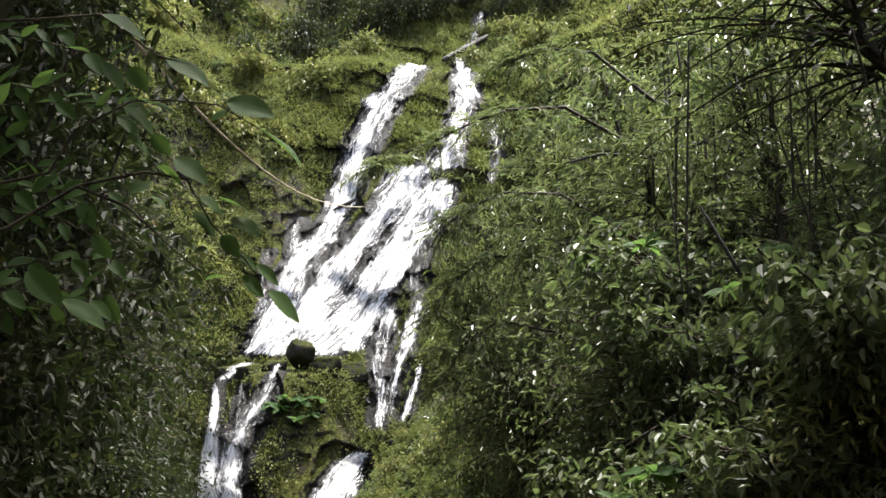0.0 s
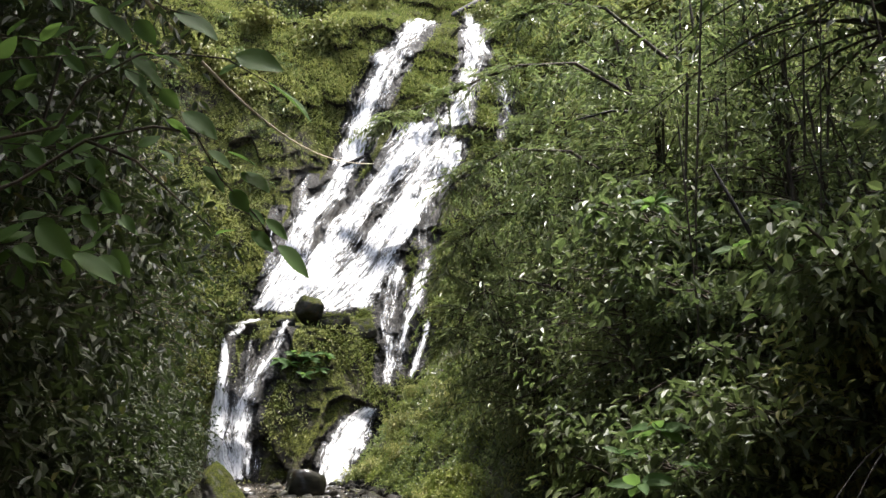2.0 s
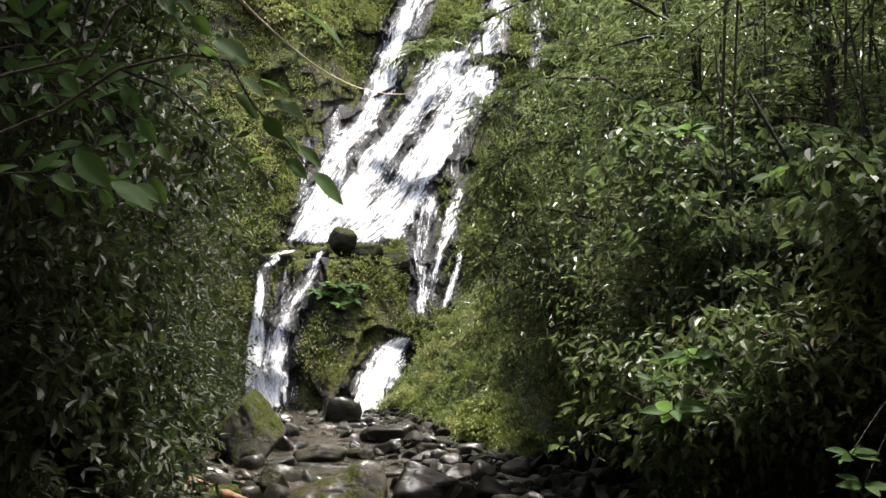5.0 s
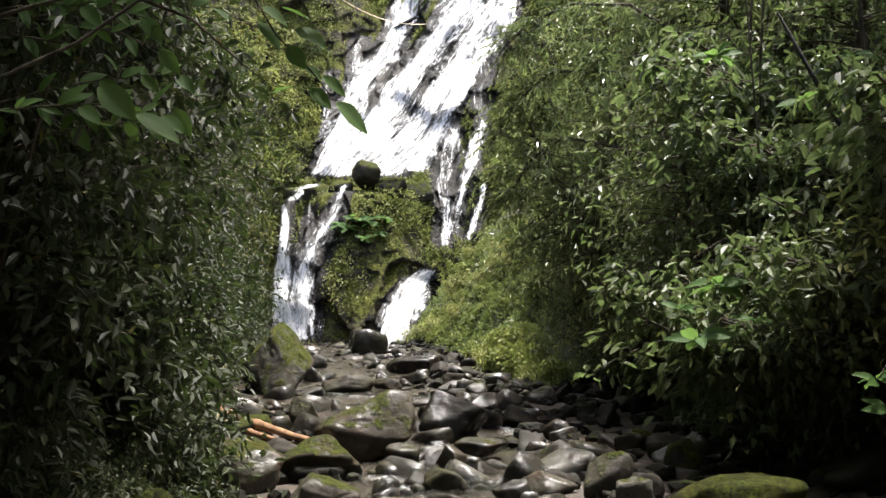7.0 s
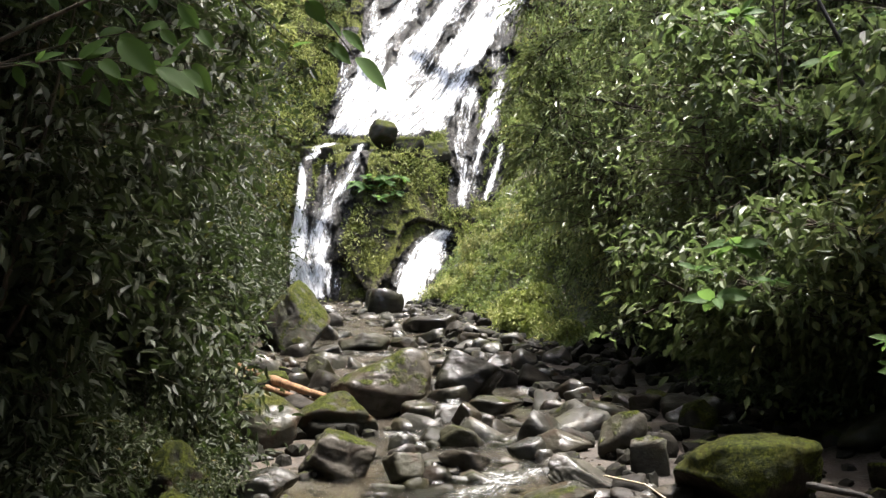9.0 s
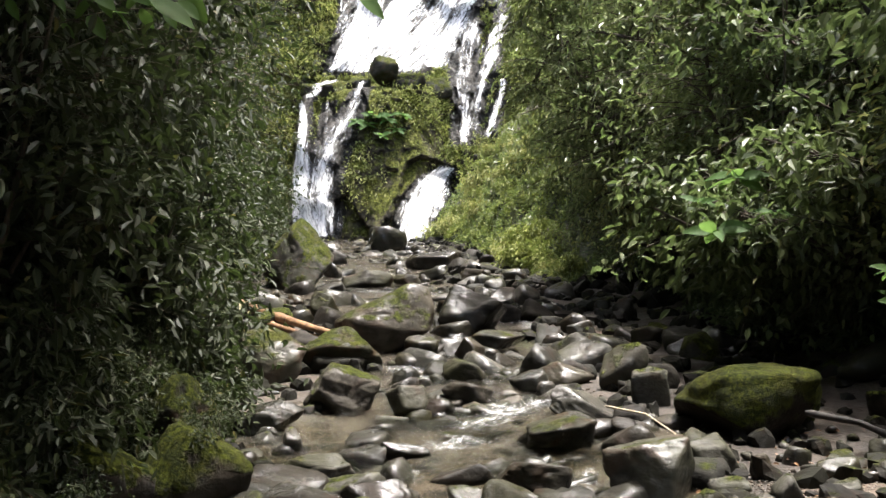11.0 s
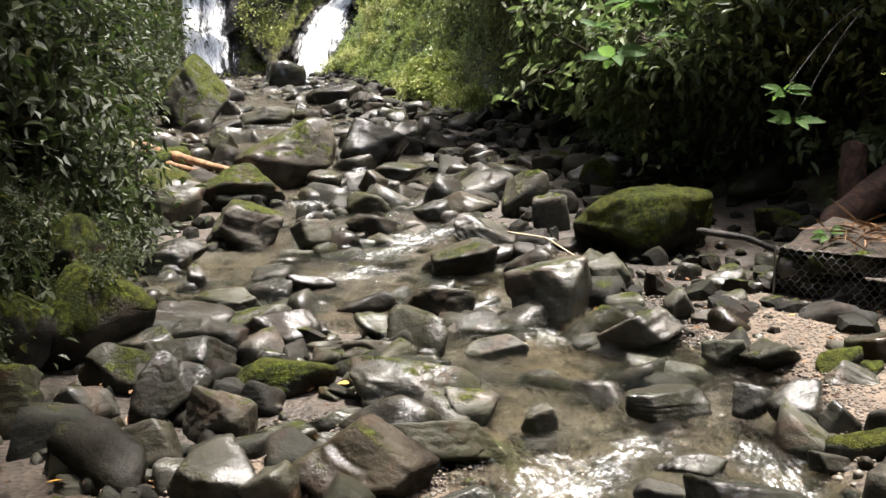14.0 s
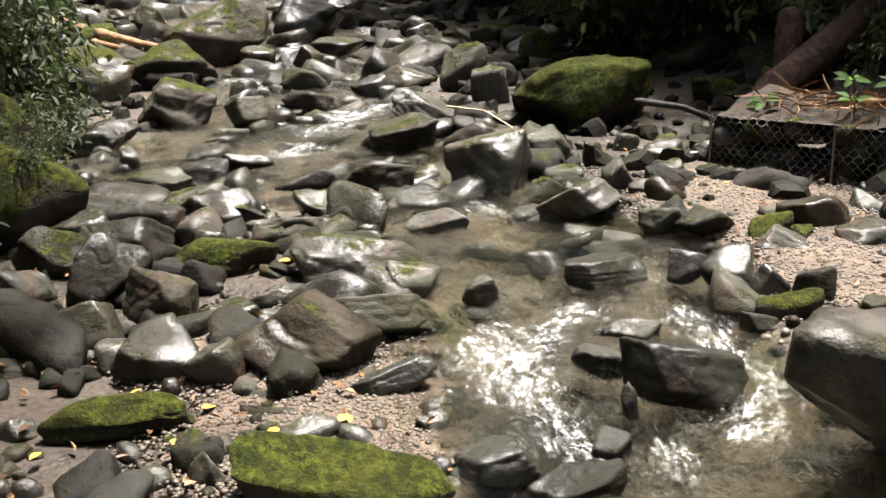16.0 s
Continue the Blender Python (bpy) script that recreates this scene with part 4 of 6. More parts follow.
gravel("cobbles", "small dark stones between the near boulders", 6, 560, (3.0, 11), (0.04, 0.14), ROCKS["stone"], lambda x, y, g: channel(x, y) > 0.8)
gravel("cobbles", "brown stones lying in the shallow near pool", 8, 420, (3.2, 10), (0.06, 0.19), ROCKS["wet"], lambda x, y, g: channel(x, y) < 1.15)
gravel("pebbles", "tan and brown pebbles on a gravel bar", 3, 20000, (2.6, 8.0), (0.007, 0.030), PEBBLE, lambda x, y, g: channel(x, y) > 0.55 and min(((x - bx) / rx) ** 2 + ((y - by) / ry) ** 2 for bx, by, rx, ry in BARS) < g.uniform(0.7, 1.7))
gravel("pebbles", "tan and brown pebbles under the shallow water", 4, 3500, (2.6, 12), (0.02, 0.07), PEBBLE, lambda x, y, g: channel(x, y) < 1.1)


# ---- plants ----
def tube(points, radii, sides=5):
    """Vertices and quads of a tapered limb."""
    p = np.asarray(points, float)
    t = np.gradient(p, axis=0)
    t /= np.linalg.norm(t, axis=1)[:, None] + 1e-9
    a = np.cross(t, [0.31, 0.85, 0.42])
    a /= np.linalg.norm(a, axis=1)[:, None] + 1e-9
    b = np.cross(t, a)
    ang = np.linspace(0, 2 * np.pi, sides, endpoint=False)
    v = p[:, None] + np.asarray(radii)[:, None, None] * (np.cos(ang)[None, :, None] * a[:, None] + np.sin(ang)[None, :, None] * b[:, None])
    i = np.arange(len(p) * sides).reshape(len(p), sides)
    j = np.roll(i, -1, axis=1)
    return v.reshape(-1, 3), np.stack([i[:-1], j[:-1], j[1:], i[1:]], -1).reshape(-1, 4)


def leaves(at, way, length, width, rng, droop=0.25, fold=0.18, flat=False):
    """One folded leaf at each point: two quads that meet in the midrib."""
    n = len(at)
    way = way / (np.linalg.norm(way, axis=1)[:, None] + 1e-9)
    upish = np.tile([0.0, 0.0, 1.0], (n, 1)) + rng.normal(0, 0.45, (n, 3))
    side = np.cross(way, upish)
    side /= np.linalg.norm(side, axis=1)[:, None] + 1e-9
    up = np.cross(side, way)
    L = (length * rng.uniform(0.65, 1.25, n))[:, None]
    w = (width * rng.uniform(0.75, 1.2, n))[:, None]
    tip = at + way * L - up * L * droop * 0.6
    rise = up * w * fold
    a1, a2 = at + way * L * 0.24 + side * w * 0.40 + rise, at + way * L * 0.60 + side * w * 0.44 + rise - up * L * droop * 0.15
    b1, b2 = at + way * L * 0.24 - side * w * 0.40 + rise, at + way * L * 0.60 - side * w * 0.44 + rise - up * L * droop * 0.15
    if flat:
        return np.stack([at, a2, tip, b2], 1).reshape(-1, 3), np.arange(4 * n).reshape(n, 4)
    v = np.stack([at, a1, a2, tip, b2, b1], 1).reshape(-1, 3)
    i = np.arange(n)[:, None] * 6
    f = np.concatenate([i + np.array([0, 3, 2, 1]), i + np.array([0, 5, 4, 3])])
    return v, f


def plant(name, seed, height, spread, stems, twigs, per_twig, length, width, leaf, droop=0.3, hang=0.2, trunk=0.05, bottom=0.15, lean_by=(0, 0)):
    """A bush or tree: stems that fork into limbs, twigs at their ends, and single leaves along the twigs."""
    rng = np.random.default_rng(seed)
    root = new(name)
    wood, at, way = [], [], []
    for s in range(stems):
        a = rng.uniform(0, 2 * np.pi)
        lean = spread * rng.uniform(0.15, 0.6)
        top = np.array([np.cos(a) * lean, np.sin(a) * lean, height * rng.uniform(0.6, 0.95)]) + np.array([*lean_by, 0])
        k = np.linspace(0, 1, 7)[:, None]
        path = k * top + (k * (1 - k)) * rng.normal(0, 0.35, 3) * spread
        path[:, 2] = k[:, 0] * top[2]
        wood.append(tube(path, trunk * (1 - 0.75 * k[:, 0]), 6))
        for j in range(twigs // stems):
            u = rng.uniform(bottom, 1.0)
            base = np.array([np.interp(u, k[:, 0], path[:, c]) for c in range(3)])
            b = rng.uniform(0, 2 * np.pi)
            reach = spread * rng.uniform(0.35, 1.0) * np.sqrt(max(0.05, 1.15 - (2 * u - 0.9) ** 2))
            end = base + np.array([np.cos(b) * reach, np.sin(b) * reach, reach * rng.uniform(-0.25, 0.55) - hang * reach])
            m = (base + end) / 2 + np.array([0, 0, 0.18 * reach]) + rng.normal(0, 0.06 * reach, 3)
            kk = np.linspace(0, 1, 5)[:, None]
            tw = (1 - kk) ** 2 * base + 2 * kk * (1 - kk) * m + kk ** 2 * end
            wood.append(tube(tw, trunk * 0.22 * (1 - 0.8 * kk[:, 0]), 3))
            q = rng.uniform(0.3, 1.0, per_twig)
            pos = np.stack([np.interp(q, kk[:, 0], tw[:, c]) for c in range(3)], -1) + rng.normal(0, 0.07 * reach + 0.3 * length, (per_twig, 3))
            fwd = (end - base) / (np.linalg.norm(end - base) + 1e-9)
            at.append(pos)
            way.append(fwd * 0.5 + rng.normal(0, 0.65, (per_twig, 3)) + np.array([0, 0, -droop]))
    v, f = join(wood)
    part(mesh_from("trunk", v, f, BARK), "trunk", root)
    v, f = leaves(np.concatenate(at), np.concatenate(way), length, width, rng)
    part(mesh_from("crown", v, f, LEAF[leaf], smooth=False), "crown", root)
    return root


def spread_plants(kinds, places, label, category, group, turn=360):
    """Copies of the plants in kinds at the places (x, y, z, scale)."""
    r = random.Random(len(places) + len(label))
    for x, y, z, s in places:
        k = r.choice(kinds)
        m = pose(x, y, z, r.uniform(-8, 8), r.uniform(-8, 8), r.uniform(-turn / 2, turn / 2)) @ Matrix.Diagonal((s * r.uniform(0.85, 1.15), s * r.uniform(0.85, 1.15), s, 1))
        tagged(copy_thing(k, m), label, category, group)


def discard(kinds):
    for k in kinds:
        for o in (*k.children_recursive, k):
            bpy.data.objects.remove(o)


def cover(name, label, at, normal, length, width, leaf, seed, out=0.6):
    """Low herbs and creepers over a surface, as loose leaves in one mesh."""
    rng = np.random.default_rng(seed)
    n = len(at)
    way = normal * out + rng.normal(0, 0.6, (n, 3)) + np.array([0, 0, -0.15])
    v, f = leaves(at + normal * rng.uniform(0.0, 0.9, (n, 1)) * length, way, length, width, rng, flat=True)
    return tagged(mesh_from(name, v, f, LEAF[leaf], smooth=False), label, "herbs", kind="stuff")


def cliff_cover():
    rng = np.random.default_rng(3)
    n = 430000
    x, z = rng.uniform(-27, 11, n), rng.uniform(2.5, 52, n)
    p = np.stack([x, 0 * x, z], -1)
    patch = rough(p, 0.22, 3) + 0.35 * rough(p, 1.1, 2)
    gap = strand_gap(x, z)
    ledge = (x > -13.4) & (x < -4.6) & (z < 12)
    bare = np.where(ledge, 0.22, np.where((x < -9.5) & (x > -16) & (z < 24), -0.15, -0.45)) + 0.5 * smooth(1 - gap / 1.2)
    keep = (gap > 0.15) & (patch + rng.normal(0, 0.35, n) > bare)
    x, z = x[keep], z[keep]
    y = cliff_at(x, z)
    e = 0.2
    nx, nz = cliff_at(x + e, z) - y, cliff_at(x, z + e) - y
    normal = np.stack([nx, -e + 0 * x, nz], -1)
    normal /= np.linalg.norm(normal, axis=1)[:, None]
    at = np.stack([x, y, z], -1)
    n = 80000
    x2, z2 = rng.uniform(11, 36, n), rng.uniform(12, 62, n)
    y2 = cliff_at(x2, z2)
    cover("creepers", "dull green creepers over the high wooded slope", np.stack([x2, y2, z2], -1), np.tile([-0.5, -0.7, 0.4], (n, 1)), 0.42, 0.15, "hill", 16, 0.9)
    half = rng.random(len(x)) < np.where(x > -6, 0.75, 0.4)
    cover("creepers", "pale green creepers and herbs on the rock face", at[half], normal[half], 0.21, 0.075, "moss", 5)
    cover("creepers", "olive green creepers and small shrubs on the rock face", at[~half], normal[~half], 0.27, 0.095, "hill", 6, 0.9)


def bank_cover():
    rng = np.random.default_rng(13)
    n = 60000
    y = 4.0 + 47 * rng.random(n) ** 1.2
    l = rng.uniform(0.05, 5.5, n)
    x = np.interp(y, LEFT_Y, LEFT_X) - l
    z = land(x, y)
    at = np.stack([x, y, z], -1)
    normal = np.tile([0.8, -0.25, 0.5], (n, 1))
    keep = rough(at, 0.5, 3) > -0.15
    # shade of the bank is put into the leaf colour here
    cover("bank_herbs", "herbs and moss hanging on the bank, leaves darkened for shade", at[keep], normal[keep], 0.13, 0.055, "bank", 7, 0.9)
    n = 40000
    y = rng.uniform(8, 44, n)
    r = 1.6 + rng.uniform(0.0, 12, n)
    x = np.interp(y, RIGHT_Y, RIGHT_X) + r
    at = np.stack([x, y, land(x, y)], -1)
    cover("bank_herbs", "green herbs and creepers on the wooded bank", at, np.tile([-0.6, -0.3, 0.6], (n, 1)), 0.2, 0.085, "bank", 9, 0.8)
    n = 80000
    y = rng.uniform(27, 53, n)
    r = rng.uniform(0.0, 9, n) ** 1.0
    x = np.interp(y, RIGHT_Y, RIGHT_X) + r
    at = np.stack([x, y, land(x, y)], -1)
    patch = rough(at, 0.45, 3) + 0.5 * rough(at, 1.6, 2) + rng.normal(0, 0.3, n)
    out = np.tile([-0.4, -0.6, 0.7], (n, 1))
    at = at + out * np.clip(rough(at, 0.9, 2), 0, 1)[:, None] * 0.55
    # sunlit part by view angle; beyond it darker leaves stand for tree shade
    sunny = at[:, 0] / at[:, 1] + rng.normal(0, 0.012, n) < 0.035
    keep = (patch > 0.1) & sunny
    cover("slope_herbs", "yellow-green herbs and moss on the sunlit part of the slope", at[keep], out[keep], 0.19, 0.075, "moss", 8, 0.7)
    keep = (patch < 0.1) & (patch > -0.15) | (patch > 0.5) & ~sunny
    cover("slope_herbs", "darker herbs on the mossy slope, in patches and in place of shade", at[keep], out[keep], 0.22, 0.08, "shrub", 18, 0.7)


def bank_plants():
    r = random.Random(21)
    # plants of this bank wear the shade-darkened leaf colour
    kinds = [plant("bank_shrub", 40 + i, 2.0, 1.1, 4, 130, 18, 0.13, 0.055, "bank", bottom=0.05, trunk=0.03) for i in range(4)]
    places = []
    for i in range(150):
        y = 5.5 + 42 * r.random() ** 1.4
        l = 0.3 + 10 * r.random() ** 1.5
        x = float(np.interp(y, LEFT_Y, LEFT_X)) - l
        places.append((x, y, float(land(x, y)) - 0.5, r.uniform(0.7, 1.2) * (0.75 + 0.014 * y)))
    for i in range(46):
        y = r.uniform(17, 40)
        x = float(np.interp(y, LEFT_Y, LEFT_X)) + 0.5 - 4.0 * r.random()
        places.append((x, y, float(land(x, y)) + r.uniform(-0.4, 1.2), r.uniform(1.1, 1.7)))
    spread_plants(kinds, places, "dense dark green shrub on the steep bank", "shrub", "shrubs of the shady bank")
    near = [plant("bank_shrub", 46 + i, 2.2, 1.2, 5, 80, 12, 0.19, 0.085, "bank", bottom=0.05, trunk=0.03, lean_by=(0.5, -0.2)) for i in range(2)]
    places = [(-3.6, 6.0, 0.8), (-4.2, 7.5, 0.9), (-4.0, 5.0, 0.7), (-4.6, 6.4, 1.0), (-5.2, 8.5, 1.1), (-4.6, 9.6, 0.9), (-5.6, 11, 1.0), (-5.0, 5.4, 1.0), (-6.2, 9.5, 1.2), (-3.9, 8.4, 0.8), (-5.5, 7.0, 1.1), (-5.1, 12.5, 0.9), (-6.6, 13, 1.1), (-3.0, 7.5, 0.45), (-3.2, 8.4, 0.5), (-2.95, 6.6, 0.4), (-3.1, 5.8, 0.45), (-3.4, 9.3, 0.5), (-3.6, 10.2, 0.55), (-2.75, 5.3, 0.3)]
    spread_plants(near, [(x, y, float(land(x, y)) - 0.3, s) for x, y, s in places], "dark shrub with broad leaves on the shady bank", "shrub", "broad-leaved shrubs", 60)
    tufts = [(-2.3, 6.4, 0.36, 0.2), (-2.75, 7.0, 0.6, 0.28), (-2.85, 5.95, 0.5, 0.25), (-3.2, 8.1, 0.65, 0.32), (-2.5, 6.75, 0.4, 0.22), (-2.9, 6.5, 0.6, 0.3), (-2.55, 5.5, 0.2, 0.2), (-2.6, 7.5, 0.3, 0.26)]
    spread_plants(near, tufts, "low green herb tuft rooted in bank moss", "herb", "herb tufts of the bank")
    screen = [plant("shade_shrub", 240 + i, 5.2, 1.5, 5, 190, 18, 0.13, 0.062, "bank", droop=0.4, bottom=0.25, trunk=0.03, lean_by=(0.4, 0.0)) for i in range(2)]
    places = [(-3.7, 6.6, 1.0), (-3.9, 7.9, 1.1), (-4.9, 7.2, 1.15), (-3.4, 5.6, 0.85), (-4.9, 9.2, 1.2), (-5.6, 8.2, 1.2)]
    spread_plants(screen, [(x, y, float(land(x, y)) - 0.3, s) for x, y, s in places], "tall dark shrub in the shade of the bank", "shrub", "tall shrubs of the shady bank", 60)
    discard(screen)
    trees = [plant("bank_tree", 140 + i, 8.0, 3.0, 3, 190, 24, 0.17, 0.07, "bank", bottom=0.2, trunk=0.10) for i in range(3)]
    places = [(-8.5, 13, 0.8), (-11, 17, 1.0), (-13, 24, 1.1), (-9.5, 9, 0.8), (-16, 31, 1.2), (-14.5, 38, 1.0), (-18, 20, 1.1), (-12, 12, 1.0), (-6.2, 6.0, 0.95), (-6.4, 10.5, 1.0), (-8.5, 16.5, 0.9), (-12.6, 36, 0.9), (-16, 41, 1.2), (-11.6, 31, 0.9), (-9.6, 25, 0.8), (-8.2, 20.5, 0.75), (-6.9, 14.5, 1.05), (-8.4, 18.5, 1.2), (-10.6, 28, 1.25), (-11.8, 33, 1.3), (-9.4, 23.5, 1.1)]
    # unseen trees behind and beside the camera, closing off the sky
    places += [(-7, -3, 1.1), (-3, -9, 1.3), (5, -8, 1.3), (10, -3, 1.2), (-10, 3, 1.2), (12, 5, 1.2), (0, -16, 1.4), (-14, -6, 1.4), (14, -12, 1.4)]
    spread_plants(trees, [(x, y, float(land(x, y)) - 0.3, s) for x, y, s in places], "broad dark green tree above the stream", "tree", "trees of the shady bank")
    # added trees, crowns mostly out of view, to shade banks and stream
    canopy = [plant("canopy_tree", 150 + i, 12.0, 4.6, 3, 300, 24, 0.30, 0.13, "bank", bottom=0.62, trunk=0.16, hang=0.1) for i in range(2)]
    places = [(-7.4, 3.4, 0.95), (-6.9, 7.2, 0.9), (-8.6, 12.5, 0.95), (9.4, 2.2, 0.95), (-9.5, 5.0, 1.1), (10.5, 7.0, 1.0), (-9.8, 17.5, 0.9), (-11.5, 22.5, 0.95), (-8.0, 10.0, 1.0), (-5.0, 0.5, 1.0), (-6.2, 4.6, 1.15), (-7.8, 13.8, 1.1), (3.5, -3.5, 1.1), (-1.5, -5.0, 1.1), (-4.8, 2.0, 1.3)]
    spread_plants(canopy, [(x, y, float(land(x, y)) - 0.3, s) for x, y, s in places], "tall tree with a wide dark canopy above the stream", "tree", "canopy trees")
    # thinner added trees overhead, mostly out of view, for partial shade
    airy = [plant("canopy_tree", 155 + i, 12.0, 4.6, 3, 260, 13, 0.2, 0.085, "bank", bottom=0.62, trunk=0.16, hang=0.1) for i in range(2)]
    places = [(3.6, 0.2, 1.3), (-0.9, -2.6, 1.3), (-5.2, 9.0, 1.1), (-4.4, 5.5, 1.3), (8.6, 11.5, 1.2)]
    spread_plants(airy, [(x, y, float(land(x, y)) - 0.3, s) for x, y, s in places], "tall tree with a thin airy canopy above the stream", "tree", "airy canopy trees")
    discard(kinds + near + trees + canopy + airy)


def right_plants():
    r = random.Random(31)
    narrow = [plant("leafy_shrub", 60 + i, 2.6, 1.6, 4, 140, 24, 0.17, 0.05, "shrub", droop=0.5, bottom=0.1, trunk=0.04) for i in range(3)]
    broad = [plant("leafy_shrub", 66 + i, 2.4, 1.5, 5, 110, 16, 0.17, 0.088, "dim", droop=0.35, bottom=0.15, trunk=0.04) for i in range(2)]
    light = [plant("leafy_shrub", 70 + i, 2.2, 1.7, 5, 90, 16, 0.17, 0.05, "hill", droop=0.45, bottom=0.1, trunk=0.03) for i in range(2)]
    bright, shady = [], []
    for i in range(150):
        y = r.uniform(13, 44)
        l = 2.8 * max(0.0, min(1.0, (36 - y) / 14)) + 0.5 + 9 * r.random() ** 1.2
        x = float(np.interp(y, RIGHT_Y, RIGHT_X)) + l
        place = (x, y, float(land(x, y)) - 0.2, r.uniform(0.75, 1.25) * (0.75 + 0.012 * y))
        if y > 26 and x / y < 0.05:
            continue
        # sunlit leaf tone far back on the left, shaded leaf tone elsewhere
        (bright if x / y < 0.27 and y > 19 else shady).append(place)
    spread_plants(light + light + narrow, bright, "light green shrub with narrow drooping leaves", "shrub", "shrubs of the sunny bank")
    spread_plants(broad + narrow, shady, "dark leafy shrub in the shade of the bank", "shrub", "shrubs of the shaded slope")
    tufts = [plant("slope_fern", 72 + i, 0.7, 0.75, 7, 56, 14, 0.16, 0.05, "moss" if i else "hill", droop=0.5, bottom=0.02, trunk=0.012) for i in range(3)]
    spots = []
    for i in range(70):
        y = r.uniform(28, 51)
        x = float(np.interp(y, RIGHT_Y, RIGHT_X)) + 7 * r.random() ** 1.3
        spots.append((x, y, float(land(x, y)), r.uniform(0.6, 1.5)))
    spread_plants(tufts, spots, "yellow-green fern tuft on the mossy slope", "fern", "ferns of the slope")
    discard(tufts)
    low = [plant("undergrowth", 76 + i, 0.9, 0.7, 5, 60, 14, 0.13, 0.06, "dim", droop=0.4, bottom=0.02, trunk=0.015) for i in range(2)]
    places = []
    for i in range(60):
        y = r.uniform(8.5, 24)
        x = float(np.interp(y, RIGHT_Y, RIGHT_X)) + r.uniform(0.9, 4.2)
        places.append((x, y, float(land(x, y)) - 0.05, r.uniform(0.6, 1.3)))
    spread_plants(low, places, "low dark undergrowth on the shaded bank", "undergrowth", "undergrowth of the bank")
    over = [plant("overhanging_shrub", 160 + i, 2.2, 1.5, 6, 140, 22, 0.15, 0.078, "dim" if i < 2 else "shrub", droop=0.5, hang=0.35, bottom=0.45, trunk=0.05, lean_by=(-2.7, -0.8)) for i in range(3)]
    places = [(6.2, 13.2, 1.1), (7.2, 12.2, 1.1), (8.2, 11.2, 1.2), (6.0, 14.6, 1.3), (7.4, 13.0, 1.4), (7.6, 11.0, 0.9), (6.8, 13.5, 1.0), (6.6, 16, 1.0), (6.4, 18.5, 1.1), (8.6, 9.5, 1.1), (7.8, 15, 1.3), (5.9, 21, 1.1), (9.5, 12, 1.4), (8.2, 18, 1.5), (10.5, 9, 1.5), (9.0, 21, 1.6)]
    spread_plants(over, [(x, y, float(land(x, y)) - 0.2, s) for x, y, s in places], "dark green shrub leaning out over the stream bank", "shrub", "overhanging shrubs", 40)
    trees = [plant("slender_tree", 80 + i, 8.5, 2.6, 2, 170, 22, 0.19, 0.07, "shrub" if i else "hill", droop=0.5, bottom=0.2, trunk=0.10) for i in range(3)]
    places = [(3.4, 26, 0.85), (3.4, 30.5, 1.0), (6.6, 20, 0.75), (8.5, 17, 0.8), (8.5, 24, 1.0), (12, 20, 0.9), (6.0, 34, 1.2), (11, 30, 1.1), (10, 13, 0.7), (14, 18, 1.0), (4.6, 23, 0.7), (7.4, 10.5, 0.8), (6.6, 14.5, 0.85), (9.5, 8.0, 0.9)]
    places += [(5.6, 11.8, 0.85), (5.4, 15.2, 0.9), (4.9, 18.6, 0.85), (7.0, 8.6, 0.8)]
    spread_plants(trees, [(x, y, float(land(x, y)) - 0.2, s) for x, y, s in places], "slender tree with a loose green crown", "tree", "trees of the sunny bank")
    feather = [plant("feathery_tree", 260 + i, 9.5, 3.1, 4, 300, 30, 0.21, 0.048, "feather", droop=0.55, hang=0.3, bottom=0.42, trunk=0.08, lean_by=(-2.0, -0.4)) for i in range(2)]
    places = [(4.0, 22, 1.0), (3.6, 25, 1.0), (5.4, 20, 1.0), (5.0, 27, 1.2), (6.8, 23, 1.25), (3.2, 29, 0.8), (7.5, 19, 1.1)]
    spread_plants(feather, [(x, y, float(land(x, y)) - 0.2, s) for x, y, s in places], "tree with feathery light green leaves over the stream", "tree", "feathery trees of the bank", 50)
    discard(feather)
    arch = [plant("arching_tree", 190 + i, 7.0, 2.9, 3, 190, 22, 0.16, 0.07, "dim" if i else "shrub", droop=0.5, bottom=0.5, trunk=0.08, lean_by=(-0.6, -0.2)) for i in range(2)]
    places = [(4.3, 17.5, 0.95), (4.6, 21.5, 1.05), (4.8, 14.0, 0.85)]
    spread_plants(arch, [(x, y, float(land(x, y)) - 0.2, s) for x, y, s in places], "thin tree with a spreading crown over the stream", "tree", "arching trees of the bank", 60)
    discard(arch)
    bare = [plant("leaning_sapling", 180 + i, 6.5, 1.6, 3, 40, 9, 0.2, 0.07, "bank", droop=0.4, bottom=0.35, trunk=0.07, lean_by=(-0.8, -0.3)) for i in range(2)]
    places = [(6.4, 13.4, 0.9), (7.6, 14.6, 1.0), (5.8, 16.5, 1.0), (6.8, 17.6, 1.1), (9.0, 12.6, 1.0)]
    spread_plants(bare, [(x, y, float(land(x, y)) - 0.2, s) for x, y, s in places], "thin dark leaning sapling with sparse leaves", "tree", "saplings of the bank")
    discard(narrow + broad + light + low + over + trees + bare)


